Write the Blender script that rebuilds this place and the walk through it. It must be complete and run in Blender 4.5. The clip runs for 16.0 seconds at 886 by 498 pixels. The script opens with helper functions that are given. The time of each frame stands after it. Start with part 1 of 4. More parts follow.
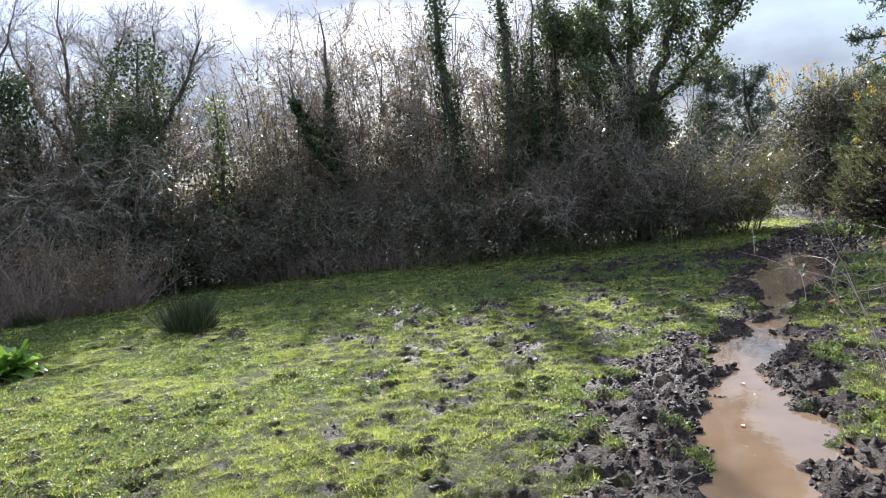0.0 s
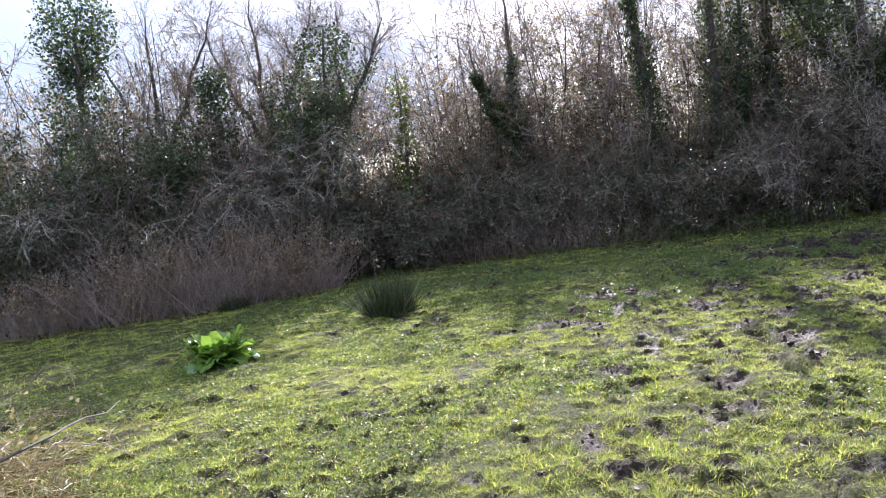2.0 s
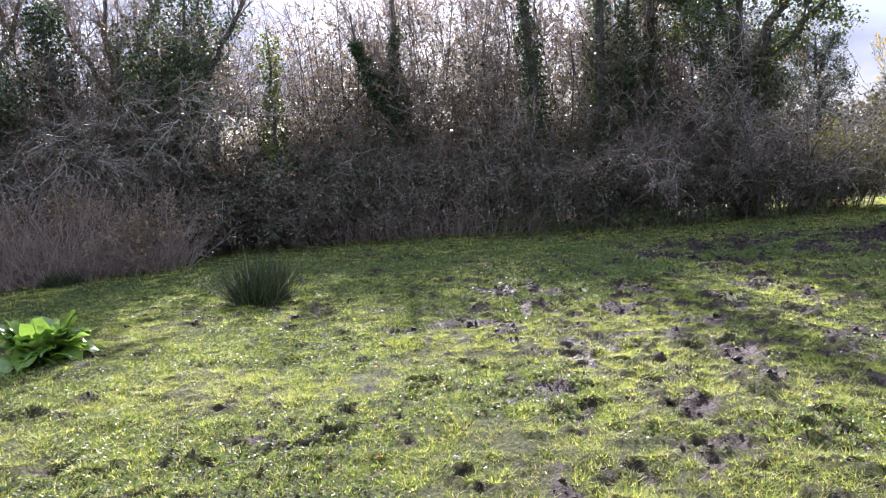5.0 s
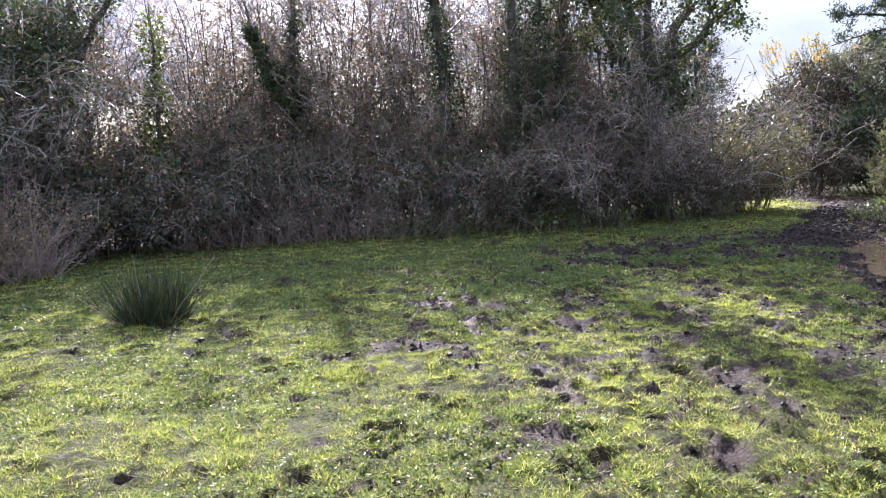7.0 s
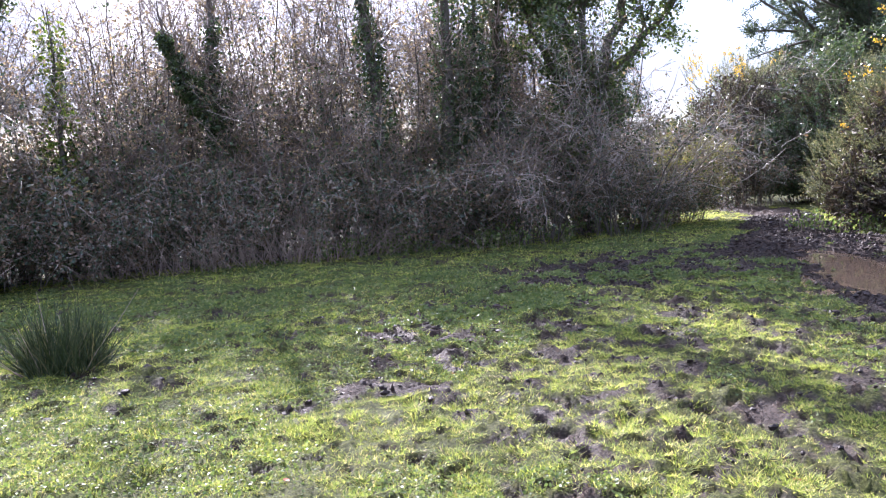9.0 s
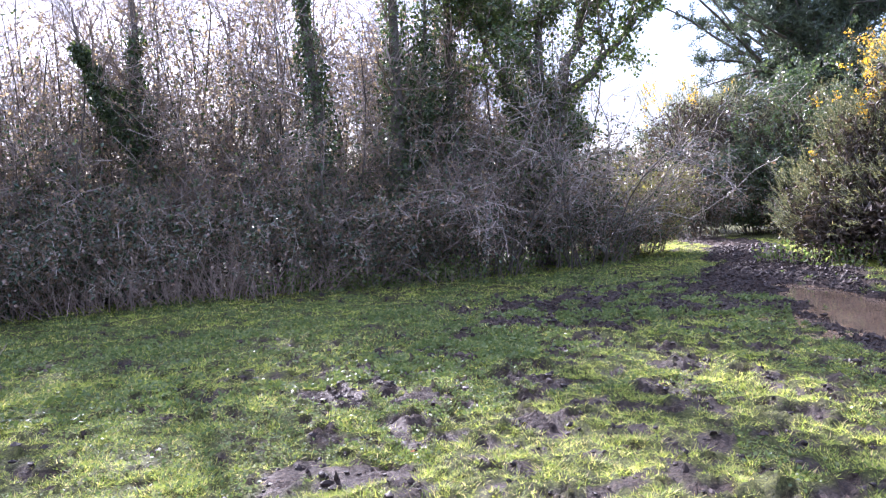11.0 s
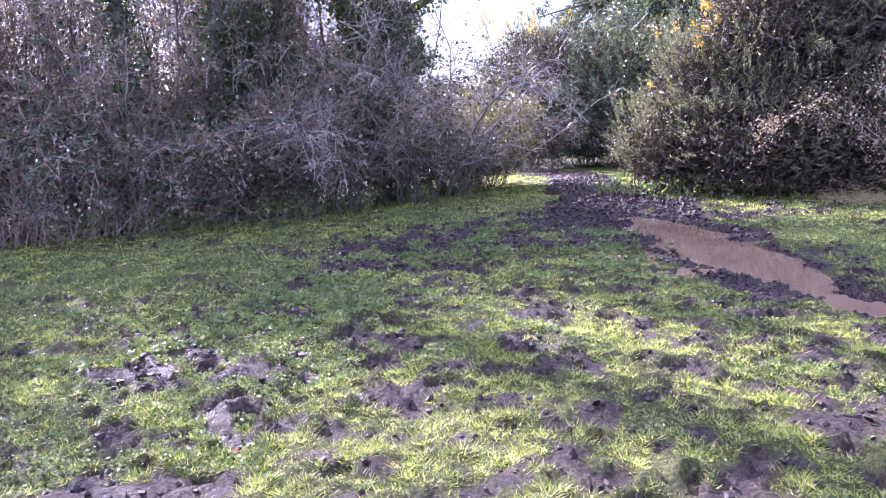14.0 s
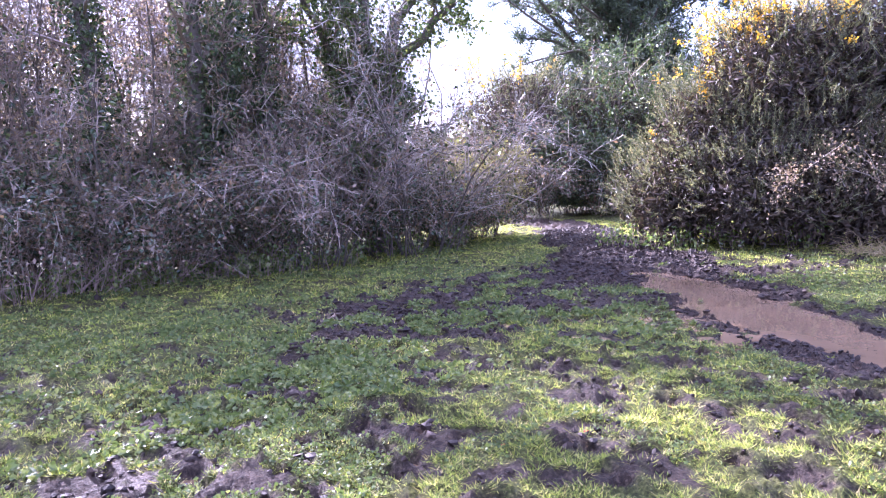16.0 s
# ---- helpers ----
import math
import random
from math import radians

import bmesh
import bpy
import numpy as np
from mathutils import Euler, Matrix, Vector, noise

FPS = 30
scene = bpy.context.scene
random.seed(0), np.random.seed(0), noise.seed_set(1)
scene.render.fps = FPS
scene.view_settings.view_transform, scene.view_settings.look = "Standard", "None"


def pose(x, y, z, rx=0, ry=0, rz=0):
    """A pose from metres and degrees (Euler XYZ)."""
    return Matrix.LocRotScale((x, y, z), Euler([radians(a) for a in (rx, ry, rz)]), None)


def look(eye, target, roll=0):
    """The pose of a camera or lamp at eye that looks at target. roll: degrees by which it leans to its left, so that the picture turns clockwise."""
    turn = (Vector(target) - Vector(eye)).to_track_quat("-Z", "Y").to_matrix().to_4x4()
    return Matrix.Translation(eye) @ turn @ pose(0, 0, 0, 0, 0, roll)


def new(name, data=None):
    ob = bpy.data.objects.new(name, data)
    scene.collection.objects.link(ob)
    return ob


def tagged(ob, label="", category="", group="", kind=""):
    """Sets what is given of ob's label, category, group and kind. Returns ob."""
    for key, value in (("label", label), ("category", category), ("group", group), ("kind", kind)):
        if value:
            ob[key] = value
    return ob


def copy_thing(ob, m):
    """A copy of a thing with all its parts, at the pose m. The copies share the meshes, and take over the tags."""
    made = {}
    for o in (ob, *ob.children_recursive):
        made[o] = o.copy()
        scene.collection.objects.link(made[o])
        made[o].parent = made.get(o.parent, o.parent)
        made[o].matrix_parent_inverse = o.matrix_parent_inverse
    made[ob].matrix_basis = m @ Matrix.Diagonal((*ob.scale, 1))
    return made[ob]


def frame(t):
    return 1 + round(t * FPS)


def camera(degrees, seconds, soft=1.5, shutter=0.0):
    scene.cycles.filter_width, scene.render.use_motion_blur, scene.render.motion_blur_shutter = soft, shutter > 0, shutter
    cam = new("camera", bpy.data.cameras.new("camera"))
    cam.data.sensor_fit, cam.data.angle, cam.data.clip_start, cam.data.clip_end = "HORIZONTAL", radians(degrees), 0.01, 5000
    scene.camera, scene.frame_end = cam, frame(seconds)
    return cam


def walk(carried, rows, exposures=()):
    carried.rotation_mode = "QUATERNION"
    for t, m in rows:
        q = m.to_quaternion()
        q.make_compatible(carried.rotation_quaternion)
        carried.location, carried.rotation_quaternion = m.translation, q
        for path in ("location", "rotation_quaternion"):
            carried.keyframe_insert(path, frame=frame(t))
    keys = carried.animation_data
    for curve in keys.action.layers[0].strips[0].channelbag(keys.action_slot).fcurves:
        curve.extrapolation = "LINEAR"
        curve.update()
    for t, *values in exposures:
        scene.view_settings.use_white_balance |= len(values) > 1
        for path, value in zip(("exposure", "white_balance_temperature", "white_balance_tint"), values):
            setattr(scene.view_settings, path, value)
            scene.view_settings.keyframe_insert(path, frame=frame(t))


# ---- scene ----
# the walk
cam = camera(62.5, 16.0, soft=1.1)
METRES, EYE, TILT, LEAN, TURN = 7.4, 1.5, 0.0, 0.0, 0.0
ROWS = [
    (0.0, 0.0, 0.0, 0.0, -0.38, -3.77, 5.8),
    (0.5, -0.0103, 0.037, 0.0003, 4.66, -4.28, 5.53),
    (1.0, -0.0258, 0.0581, -0.003, 10.26, -4.52, 5.6),
    (1.5, -0.0549, 0.0803, -0.0054, 13.25, -4.6, 6.28),
    (2.0, -0.0854, 0.1077, -0.0032, 12.51, -3.76, 7.97),
    (2.5, -0.1003, 0.1317, -0.0059, 12.27, -4.65, 6.71),
    (3.0, -0.1124, 0.1604, -0.0047, 13.11, -5.3, 5.25),
    (3.5, -0.1319, 0.1771, -0.005, 12.83, -5.7, 4.73),
    (4.0, -0.1563, 0.2025, -0.0013, 9.36, -5.95, 4.81),
    (4.5, -0.1662, 0.2207, -0.0047, 4.65, -6.07, 4.36),
    (7.0, -0.2393, 0.3702, 0.0006, -8.26, -6.98, 2.82),
    (7.5, -0.2634, 0.3968, -0.0023, -10.74, -6.9, 3.0),
    (8.0, -0.2781, 0.4225, 0.0011, -12.96, -6.84, 3.24),
    (10.5, -0.2599, 0.6, -0.0017, -17.13, -4.26, 3.64),
    (11.0, -0.2478, 0.6386, -0.004, -19.31, -4.01, 3.34),
    (11.5, -0.2409, 0.6632, -0.0081, -22.73, -4.89, 2.45),
    (12.0, -0.237, 0.6966, -0.0071, -27.01, -6.07, 1.35),
    (12.5, -0.2349, 0.7078, -0.0152, -30.45, -7.34, 0.92),
    (13.0, -0.2327, 0.7115, -0.0093, -32.35, -8.7, 1.5),
    (13.5, -0.2236, 0.7253, -0.0101, -32.97, -9.78, 2.34),
    (14.0, -0.2015, 0.754, -0.0078, -32.1, -9.99, 2.78),
    (14.5, -0.1986, 0.7825, -0.0076, -30.88, -9.25, 3.11),
    (15.0, -0.2096, 0.8201, -0.0046, -30.93, -8.18, 3.53),
    (15.5, -0.2061, 0.845, -0.0038, -32.55, -7.26, 3.44),
    (16.0, -0.184, 0.8733, -0.0038, -34.36, -6.46, 2.66),
]
walk(cam, [(t, pose(0, 0, EYE, TILT, LEAN, TURN) @ pose(METRES * x, METRES * y, METRES * z, 90 + pitch, roll, yaw)) for t, x, y, z, yaw, pitch, roll in ROWS],
     exposures=[(0.0, 1.35, 5900, 12), (2.5, 1.65, 5900, 22), (4.5, 1.7, 5900, 24), (8.0, 2.0, 5800, 26), (11.0, 2.45, 5550, 30), (12.0, 2.5, 5550, 42), (14.0, 2.75, 5300, 47), (16.0, 2.9, 5350, 48)])

# ---- world and sun ----
SUN_EL, SUN_AZ = 29.5, -4.0          # degrees above the horizon, degrees from +y towards +x
world = bpy.data.worlds.new("sky")
scene.world = world
world.use_nodes = True
wn, wl = world.node_tree.nodes, world.node_tree.links
wn.clear()
sky = wn.new("ShaderNodeTexSky")
sky.sky_type, sky.sun_disc = "NISHITA", False
sky.sun_elevation, sky.sun_rotation = radians(SUN_EL), radians(SUN_AZ)
sky.dust_density = 1.0
wco = wn.new("ShaderNodeTexCoord")
wmap = wn.new("ShaderNodeMapping")
wmap.inputs["Scale"].default_value = (1.0, 1.0, 2.2)
wnoise = wn.new("ShaderNodeTexNoise")
wnoise.inputs["Scale"].default_value, wnoise.inputs["Detail"].default_value = 2.3, 6.0
wramp = wn.new("ShaderNodeValToRGB")
wramp.color_ramp.elements[0].position, wramp.color_ramp.elements[1].position = 0.36, 0.60
wmix = wn.new("ShaderNodeMix")
wmix.data_type = "RGBA"
wmix.inputs["B"].default_value = (3.6, 3.9, 4.5, 1)
wbg = wn.new("ShaderNodeBackground")
wbg.inputs["Strength"].default_value = 0.1
wout = wn.new("ShaderNodeOutputWorld")
wl.new(wco.outputs["Generated"], wmap.inputs["Vector"])
wl.new(wmap.outputs["Vector"], wnoise.inputs["Vector"])
wl.new(wnoise.outputs["Fac"], wramp.inputs["Fac"])
wl.new(wramp.outputs["Color"], wmix.inputs["Factor"])
wl.new(sky.outputs["Color"], wmix.inputs["A"])
wsep = wn.new("ShaderNodeSeparateXYZ")
wlift = wn.new("ShaderNodeMapRange")
wlift.inputs["From Min"].default_value, wlift.inputs["From Max"].default_value = 0.12, 0.85
wlift.inputs["To Min"].default_value, wlift.inputs["To Max"].default_value = 0.5, 1.8
wmul = wn.new("ShaderNodeVectorMath")
wmul.operation = "SCALE"
wl.new(wco.outputs["Generated"], wsep.inputs["Vector"])
wl.new(wsep.outputs["Z"], wlift.inputs["Value"])
wl.new(wmix.outputs["Result"], wmul.inputs["Vector"])
wl.new(wlift.outputs["Result"], wmul.inputs["Scale"])
wl.new(wmul.outputs["Vector"], wbg.inputs["Color"])
wl.new(wbg.outputs["Background"], wout.inputs["Surface"])

sun_data = bpy.data.lights.new("sun", "SUN")
sun_data.energy, sun_data.angle, sun_data.color = 5.0, radians(0.55), (1.0, 0.94, 0.84)
sun_from = Vector((math.sin(radians(SUN_AZ)) * math.cos(radians(SUN_EL)), math.cos(radians(SUN_AZ)) * math.cos(radians(SUN_EL)), math.sin(radians(SUN_EL))))
sun = new("sun", sun_data)
sun.matrix_world = look(sun_from * 60, (0, 0, 0))


# ---- materials ----
def node_mat(name):
    m = bpy.data.materials.new(name)
    m.use_nodes = True
    nodes, links = m.node_tree.nodes, m.node_tree.links
    return m, nodes, links, nodes["Principled BSDF"], nodes["Material Output"]


def noise_node(nodes, links, scale, detail=4.0, rough=0.6):
    co = nodes.new("ShaderNodeTexCoord")
    n = nodes.new("ShaderNodeTexNoise")
    n.inputs["Scale"].default_value, n.inputs["Detail"].default_value, n.inputs["Roughness"].default_value = scale, detail, rough
    links.new(co.outputs["Object"], n.inputs["Vector"])
    return n


def ramp_node(nodes, links, src, stops):
    r = nodes.new("ShaderNodeValToRGB")
    els = r.color_ramp.elements
    els[0].position, els[0].color = stops[0][0], (*stops[0][1], 1)
    els[1].position, els[1].color = stops[-1][0], (*stops[-1][1], 1)
    for p, c in stops[1:-1]:
        e = els.new(p)
        e.color = (*c, 1)
    links.new(src, r.inputs["Fac"])
    return r


def leaf_mat(name, stops, rough=0.45, thin=0.35, glow=1.6, spec=0.5, patch=1.7, vary=0.4):
    """Thin foliage: colour varies leaf by leaf, some light passes through."""
    m, nodes, links, bsdf, out = node_mat(name)
    geo = nodes.new("ShaderNodeNewGeometry")
    ramp = ramp_node(nodes, links, geo.outputs["Random Per Island"], stops)
    nz = noise_node(nodes, links, patch, 3.0)
    hsv = nodes.new("ShaderNodeHueSaturation")
    mr = nodes.new("ShaderNodeMapRange")
    mr.inputs["To Min"].default_value, mr.inputs["To Max"].default_value = 1 - vary, 1 + vary
    links.new(nz.outputs["Fac"], mr.inputs["Value"])
    links.new(mr.outputs["Result"], hsv.inputs["Value"])
    links.new(ramp.outputs["Color"], hsv.inputs["Color"])
    links.new(hsv.outputs["Color"], bsdf.inputs["Base Color"])
    bsdf.inputs["Roughness"].default_value = rough
    bsdf.inputs["Specular IOR Level"].default_value = spec
    if thin > 0:
        tr = nodes.new("ShaderNodeBsdfTranslucent")
        br = nodes.new("ShaderNodeMix")
        br.data_type, br.blend_type = "RGBA", "MULTIPLY"
        br.inputs["Factor"].default_value = 1.0
        br.inputs["B"].default_value = (glow, glow * 1.02, glow * 0.7, 1)
        links.new(hsv.outputs["Color"], br.inputs["A"])
        links.new(br.outputs["Result"], tr.inputs["Color"])
        mx = nodes.new("ShaderNodeMixShader")
        mx.inputs["Fac"].default_value = thin
        links.new(bsdf.outputs["BSDF"], mx.inputs[1])
        links.new(tr.outputs["BSDF"], mx.inputs[2])
        links.new(mx.outputs["Shader"], out.inputs["Surface"])
    return m


def bark_mat(name, stops, rough=0.8, scale=9.0, spec=0.5):
    m, nodes, links, bsdf, out = node_mat(name)
    n1 = noise_node(nodes, links, scale, 5.0)
    geo = nodes.new("ShaderNodeNewGeometry")
    add = nodes.new("ShaderNodeMath")
    add.operation = "MULTIPLY_ADD"
    add.inputs[1].default_value = 0.45
    links.new(geo.outputs["Random Per Island"], add.inputs[0])
    half = nodes.new("ShaderNodeMath")
    half.operation = "MULTIPLY"
    half.inputs[1].default_value = 0.6
    links.new(n1.outputs["Fac"], half.inputs[0])
    links.new(half.outputs["Value"], add.inputs[2])
    ramp = ramp_node(nodes, links, add.outputs["Value"], stops)
    links.new(ramp.outputs["Color"], bsdf.inputs["Base Color"])
    bsdf.inputs["Roughness"].default_value = rough
    bsdf.inputs["Specular IOR Level"].default_value = spec
    bump = nodes.new("ShaderNodeBump")
    bump.inputs["Strength"].default_value, bump.inputs["Distance"].default_value = 0.5, 0.02
    links.new(n1.outputs["Fac"], bump.inputs["Height"])
    links.new(bump.outputs["Normal"], bsdf.inputs["Normal"])
    return m


M_BARK = bark_mat("bark", [(0.2, (0.035, 0.028, 0.022)), (0.55, (0.09, 0.075, 0.06)), (0.85, (0.17, 0.15, 0.12))])
M_TWIG = bark_mat("twig_bark", [(0.2, (0.10, 0.072, 0.054)), (0.55, (0.205, 0.158, 0.122)), (0.9, (0.36, 0.29, 0.235))], 0.42)
M_TWIG_PALE = bark_mat("pale_twig_bark", [(0.2, (0.14, 0.115, 0.088)), (0.55, (0.27, 0.23, 0.185)), (0.9, (0.42, 0.37, 0.30))], 0.55)
M_DEAD = bark_mat("dead_stem", [(0.2, (0.16, 0.115, 0.09)), (0.55, (0.32, 0.24, 0.19)), (0.9, (0.50, 0.40, 0.31))], 0.6)
M_IVY = leaf_mat("ivy_leaf", [(0.0, (0.025, 0.042, 0.018)), (0.5, (0.045, 0.075, 0.028)), (0.9, (0.08, 0.11, 0.045)), (1.0, (0.14, 0.165, 0.06))], 0.28, 0.24, 2.0)
M_IVY_LIGHT = leaf_mat("young_ivy_leaf", [(0.0, (0.04, 0.07, 0.015)), (0.6, (0.09, 0.13, 0.025)), (1.0, (0.20, 0.22, 0.04))], 0.35, 0.4, 1.8)
M_IVY_CROWN = leaf_mat("crown_ivy_leaf", [(0.0, (0.03, 0.055, 0.018)), (0.6, (0.06, 0.09, 0.028)), (1.0, (0.13, 0.15, 0.045))], 0.3, 0.32, 1.9)
M_BRAMBLE = leaf_mat("bramble_leaf", [(0.0, (0.025, 0.042, 0.022)), (0.4, (0.055, 0.075, 0.04)), (0.6, (0.11, 0.085, 0.06)), (1.0, (0.21, 0.14, 0.10))], 0.26, 0.25, 1.8)
M_BUD = leaf_mat("withered_leaf", [(0.0, (0.12, 0.086, 0.062)), (0.6, (0.22, 0.162, 0.115)), (1.0, (0.37, 0.28, 0.19))], 0.3, 0.5, 2.0)
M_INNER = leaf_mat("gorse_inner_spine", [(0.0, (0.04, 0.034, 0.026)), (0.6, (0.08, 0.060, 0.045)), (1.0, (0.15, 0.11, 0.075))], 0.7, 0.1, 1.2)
M_GORSE = leaf_mat("gorse_spine", [(0.0, (0.05, 0.060, 0.038)), (0.5, (0.115, 0.125, 0.070)), (0.9, (0.22, 0.215, 0.11)), (1.0, (0.32, 0.26, 0.15))], 0.42, 0.35, 1.8, 0.5, 1.3, 0.75)
M_GORSE_FLOWER = leaf_mat("gorse_flower", [(0.0, (0.50, 0.30, 0.02)), (1.0, (0.80, 0.52, 0.04))], 0.5, 0.3, 1.2)
M_BUSH = leaf_mat("bush_leaf", [(0.0, (0.07, 0.085, 0.02)), (0.5, (0.15, 0.15, 0.04)), (1.0, (0.28, 0.24, 0.07))], 0.4, 0.4, 1.6)
M_NEEDLE = leaf_mat("pine_needle", [(0.0, (0.03, 0.045, 0.03)), (0.6, (0.055, 0.08, 0.05)), (1.0, (0.10, 0.13, 0.07))], 0.5, 0.25, 1.6)
M_RUSH = leaf_mat("rush_stem", [(0.0, (0.025, 0.042, 0.018)), (0.6, (0.055, 0.08, 0.03)), (0.88, (0.11, 0.125, 0.05)), (1.0, (0.28, 0.23, 0.12))], 0.4, 0.25, 1.6)
M_DOCK = leaf_mat("dock_leaf", [(0.0, (0.09, 0.17, 0.03)), (0.6, (0.15, 0.24, 0.045)), (1.0, (0.27, 0.34, 0.07))], 0.22, 0.42, 1.9, 0.6, 14.0, 0.5)
M_GRASS = leaf_mat("grass_blade", [(0.0, (0.10, 0.15, 0.03)), (0.4, (0.21, 0.255, 0.05)), (0.78, (0.33, 0.35, 0.08)), (0.9, (0.45, 0.39, 0.14)), (1.0, (0.52, 0.41, 0.25))], 0.55, 0.52, 2.1, 0.25, 9.0, 0.6)
M_WEED = leaf_mat("weed_leaf", [(0.0, (0.06, 0.092, 0.028)), (0.7, (0.115, 0.15, 0.045)), (1.0, (0.18, 0.205, 0.075))], 0.45, 0.35, 1.8, 0.35)
M_STRAW = leaf_mat("dry_grass", [(0.0, (0.26, 0.20, 0.10)), (0.6, (0.42, 0.34, 0.18)), (1.0, (0.55, 0.46, 0.28))], 0.5, 0.35, 1.2)
M_FARWOOD = leaf_mat("far_foliage", [(0.0, (0.05, 0.05, 0.03)), (0.6, (0.09, 0.085, 0.05)), (1.0, (0.16, 0.13, 0.08))], 0.7, 0.2, 1.2)
M_DRYLEAF = leaf_mat("dry_bramble_leaf", [(0.0, (0.09, 0.08, 0.045)), (0.4, (0.24, 0.175, 0.12)), (1.0, (0.46, 0.34, 0.25))], 0.45, 0.35, 1.4)
M_SHINY = leaf_mat("shining_leaf", [(0.0, (0.06, 0.10, 0.03)), (0.6, (0.11, 0.15, 0.05)), (1.0, (0.22, 0.24, 0.10))], 0.2, 0.4, 2.0, 0.7)
M_RIB = leaf_mat("dock_midrib", [(0.0, (0.26, 0.33, 0.12)), (1.0, (0.34, 0.38, 0.18))], 0.4, 0.2, 1.4)
M_RED = leaf_mat("red_leaf", [(0.0, (0.35, 0.05, 0.02)), (1.0, (0.55, 0.16, 0.05))], 0.4, 0.4, 1.4)


def ground_material():
    m, nodes, links, bsdf, out = node_mat("field_soil")
    at = nodes.new("ShaderNodeAttribute")
    at.attribute_name = "mud"
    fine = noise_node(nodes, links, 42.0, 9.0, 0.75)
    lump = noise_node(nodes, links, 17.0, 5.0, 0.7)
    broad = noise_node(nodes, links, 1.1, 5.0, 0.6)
    # near-black low stops paint shade between blades and into the bump's hollows
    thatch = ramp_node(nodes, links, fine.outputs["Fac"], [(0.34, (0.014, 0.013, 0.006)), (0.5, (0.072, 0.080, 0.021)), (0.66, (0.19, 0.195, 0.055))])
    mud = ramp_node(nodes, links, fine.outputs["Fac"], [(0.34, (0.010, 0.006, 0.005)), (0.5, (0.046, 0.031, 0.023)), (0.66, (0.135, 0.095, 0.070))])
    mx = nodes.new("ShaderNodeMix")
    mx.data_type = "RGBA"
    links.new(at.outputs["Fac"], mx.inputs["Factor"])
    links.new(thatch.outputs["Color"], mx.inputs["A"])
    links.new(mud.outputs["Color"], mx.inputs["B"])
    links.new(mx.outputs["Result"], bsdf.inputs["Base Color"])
    rr = nodes.new("ShaderNodeMapRange")
    rr.inputs["From Min"].default_value, rr.inputs["From Max"].default_value = 0.35, 0.65
    rr.inputs["To Min"].default_value, rr.inputs["To Max"].default_value = 0.48, 0.78
    links.new(broad.outputs["Fac"], rr.inputs["Value"])
    rm = nodes.new("ShaderNodeMix")
    rm.inputs["A"].default_value = 0.85
    links.new(at.outputs["Fac"], rm.inputs["Factor"])
    links.new(rr.outputs["Result"], rm.inputs["B"])
    links.new(rm.outputs["Result"], bsdf.inputs["Roughness"])
    bsdf.inputs["Specular IOR Level"].default_value = 0.16
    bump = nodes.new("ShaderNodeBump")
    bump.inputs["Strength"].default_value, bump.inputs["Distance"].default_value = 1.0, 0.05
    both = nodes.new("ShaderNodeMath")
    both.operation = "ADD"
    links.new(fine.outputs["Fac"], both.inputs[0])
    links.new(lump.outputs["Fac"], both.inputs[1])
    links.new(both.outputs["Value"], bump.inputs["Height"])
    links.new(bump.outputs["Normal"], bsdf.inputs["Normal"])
    return m


def water_material():
    m, nodes, links, bsdf, out = node_mat("muddy_water")
    broad = noise_node(nodes, links, 1.4, 3.0)
    ramp = ramp_node(nodes, links, broad.outputs["Fac"], [(0.3, (0.13, 0.085, 0.050)), (0.7, (0.20, 0.132, 0.080))])
    links.new(ramp.outputs["Color"], bsdf.inputs["Base Color"])
    bsdf.inputs["Roughness"].default_value = 0.04
    bsdf.inputs["IOR"].default_value = 1.33
    rip = noise_node(nodes, links, 7.0, 2.0)
    bump = nodes.new("ShaderNodeBump")
    bump.inputs["Strength"].default_value, bump.inputs["Distance"].default_value = 0.05, 0.02
    links.new(rip.outputs["Fac"], bump.inputs["Height"])
    links.new(bump.outputs["Normal"], bsdf.inputs["Normal"])
    return m


M_GROUND, M_WATER = ground_material(), water_material()
M_CLOD = bark_mat("mud_clod", [(0.2, (0.009, 0.006, 0.005)), (0.55, (0.026, 0.017, 0.013)), (0.9, (0.070, 0.048, 0.037))], 0.6, 30.0, 0.22)


# ---- mesh building ----
def unit(v):
    return v / np.maximum(np.linalg.norm(v, axis=-1, keepdims=True), 1e-9)


def rand_unit(rng, *shape):
    return unit(rng.normal(size=(*shape, 3)))


def mesh_of(name, chunks, material, smooth=False):
    """One mesh from (vertices, faces) chunks; faces are rows of 3 or 4 indices."""
    vs, loops, sizes, base = [], [], [], 0
    for v, f in chunks:
        vs.append(v.reshape(-1, 3))
        loops.append((f + base).ravel())
        sizes.append(np.full(len(f), f.shape[1], dtype=np.int32))
        base += len(vs[-1])
    v, l, s = np.concatenate(vs).astype(np.float32), np.concatenate(loops).astype(np.int32), np.concatenate(sizes)
    me = bpy.data.meshes.new(name)
    me.vertices.add(len(v))
    me.vertices.foreach_set("co", v.ravel())
    me.loops.add(len(l))
    me.loops.foreach_set("vertex_index", l)
    me.polygons.add(len(s))
    me.polygons.foreach_set("loop_start", np.concatenate([[0], np.cumsum(s)[:-1]]).astype(np.int32))
    me.polygons.foreach_set("loop_total", s)
    me.polygons.foreach_set("use_smooth", np.full(len(s), smooth))
    me.update(calc_edges=True)
    me.materials.append(material)
    return me


def part(name, chunks, material, parent, label="", smooth=False, kind=""):
    ob = new(name, mesh_of(name, chunks, material, smooth))
    ob.parent = parent
    return tagged(ob, label, kind=kind)


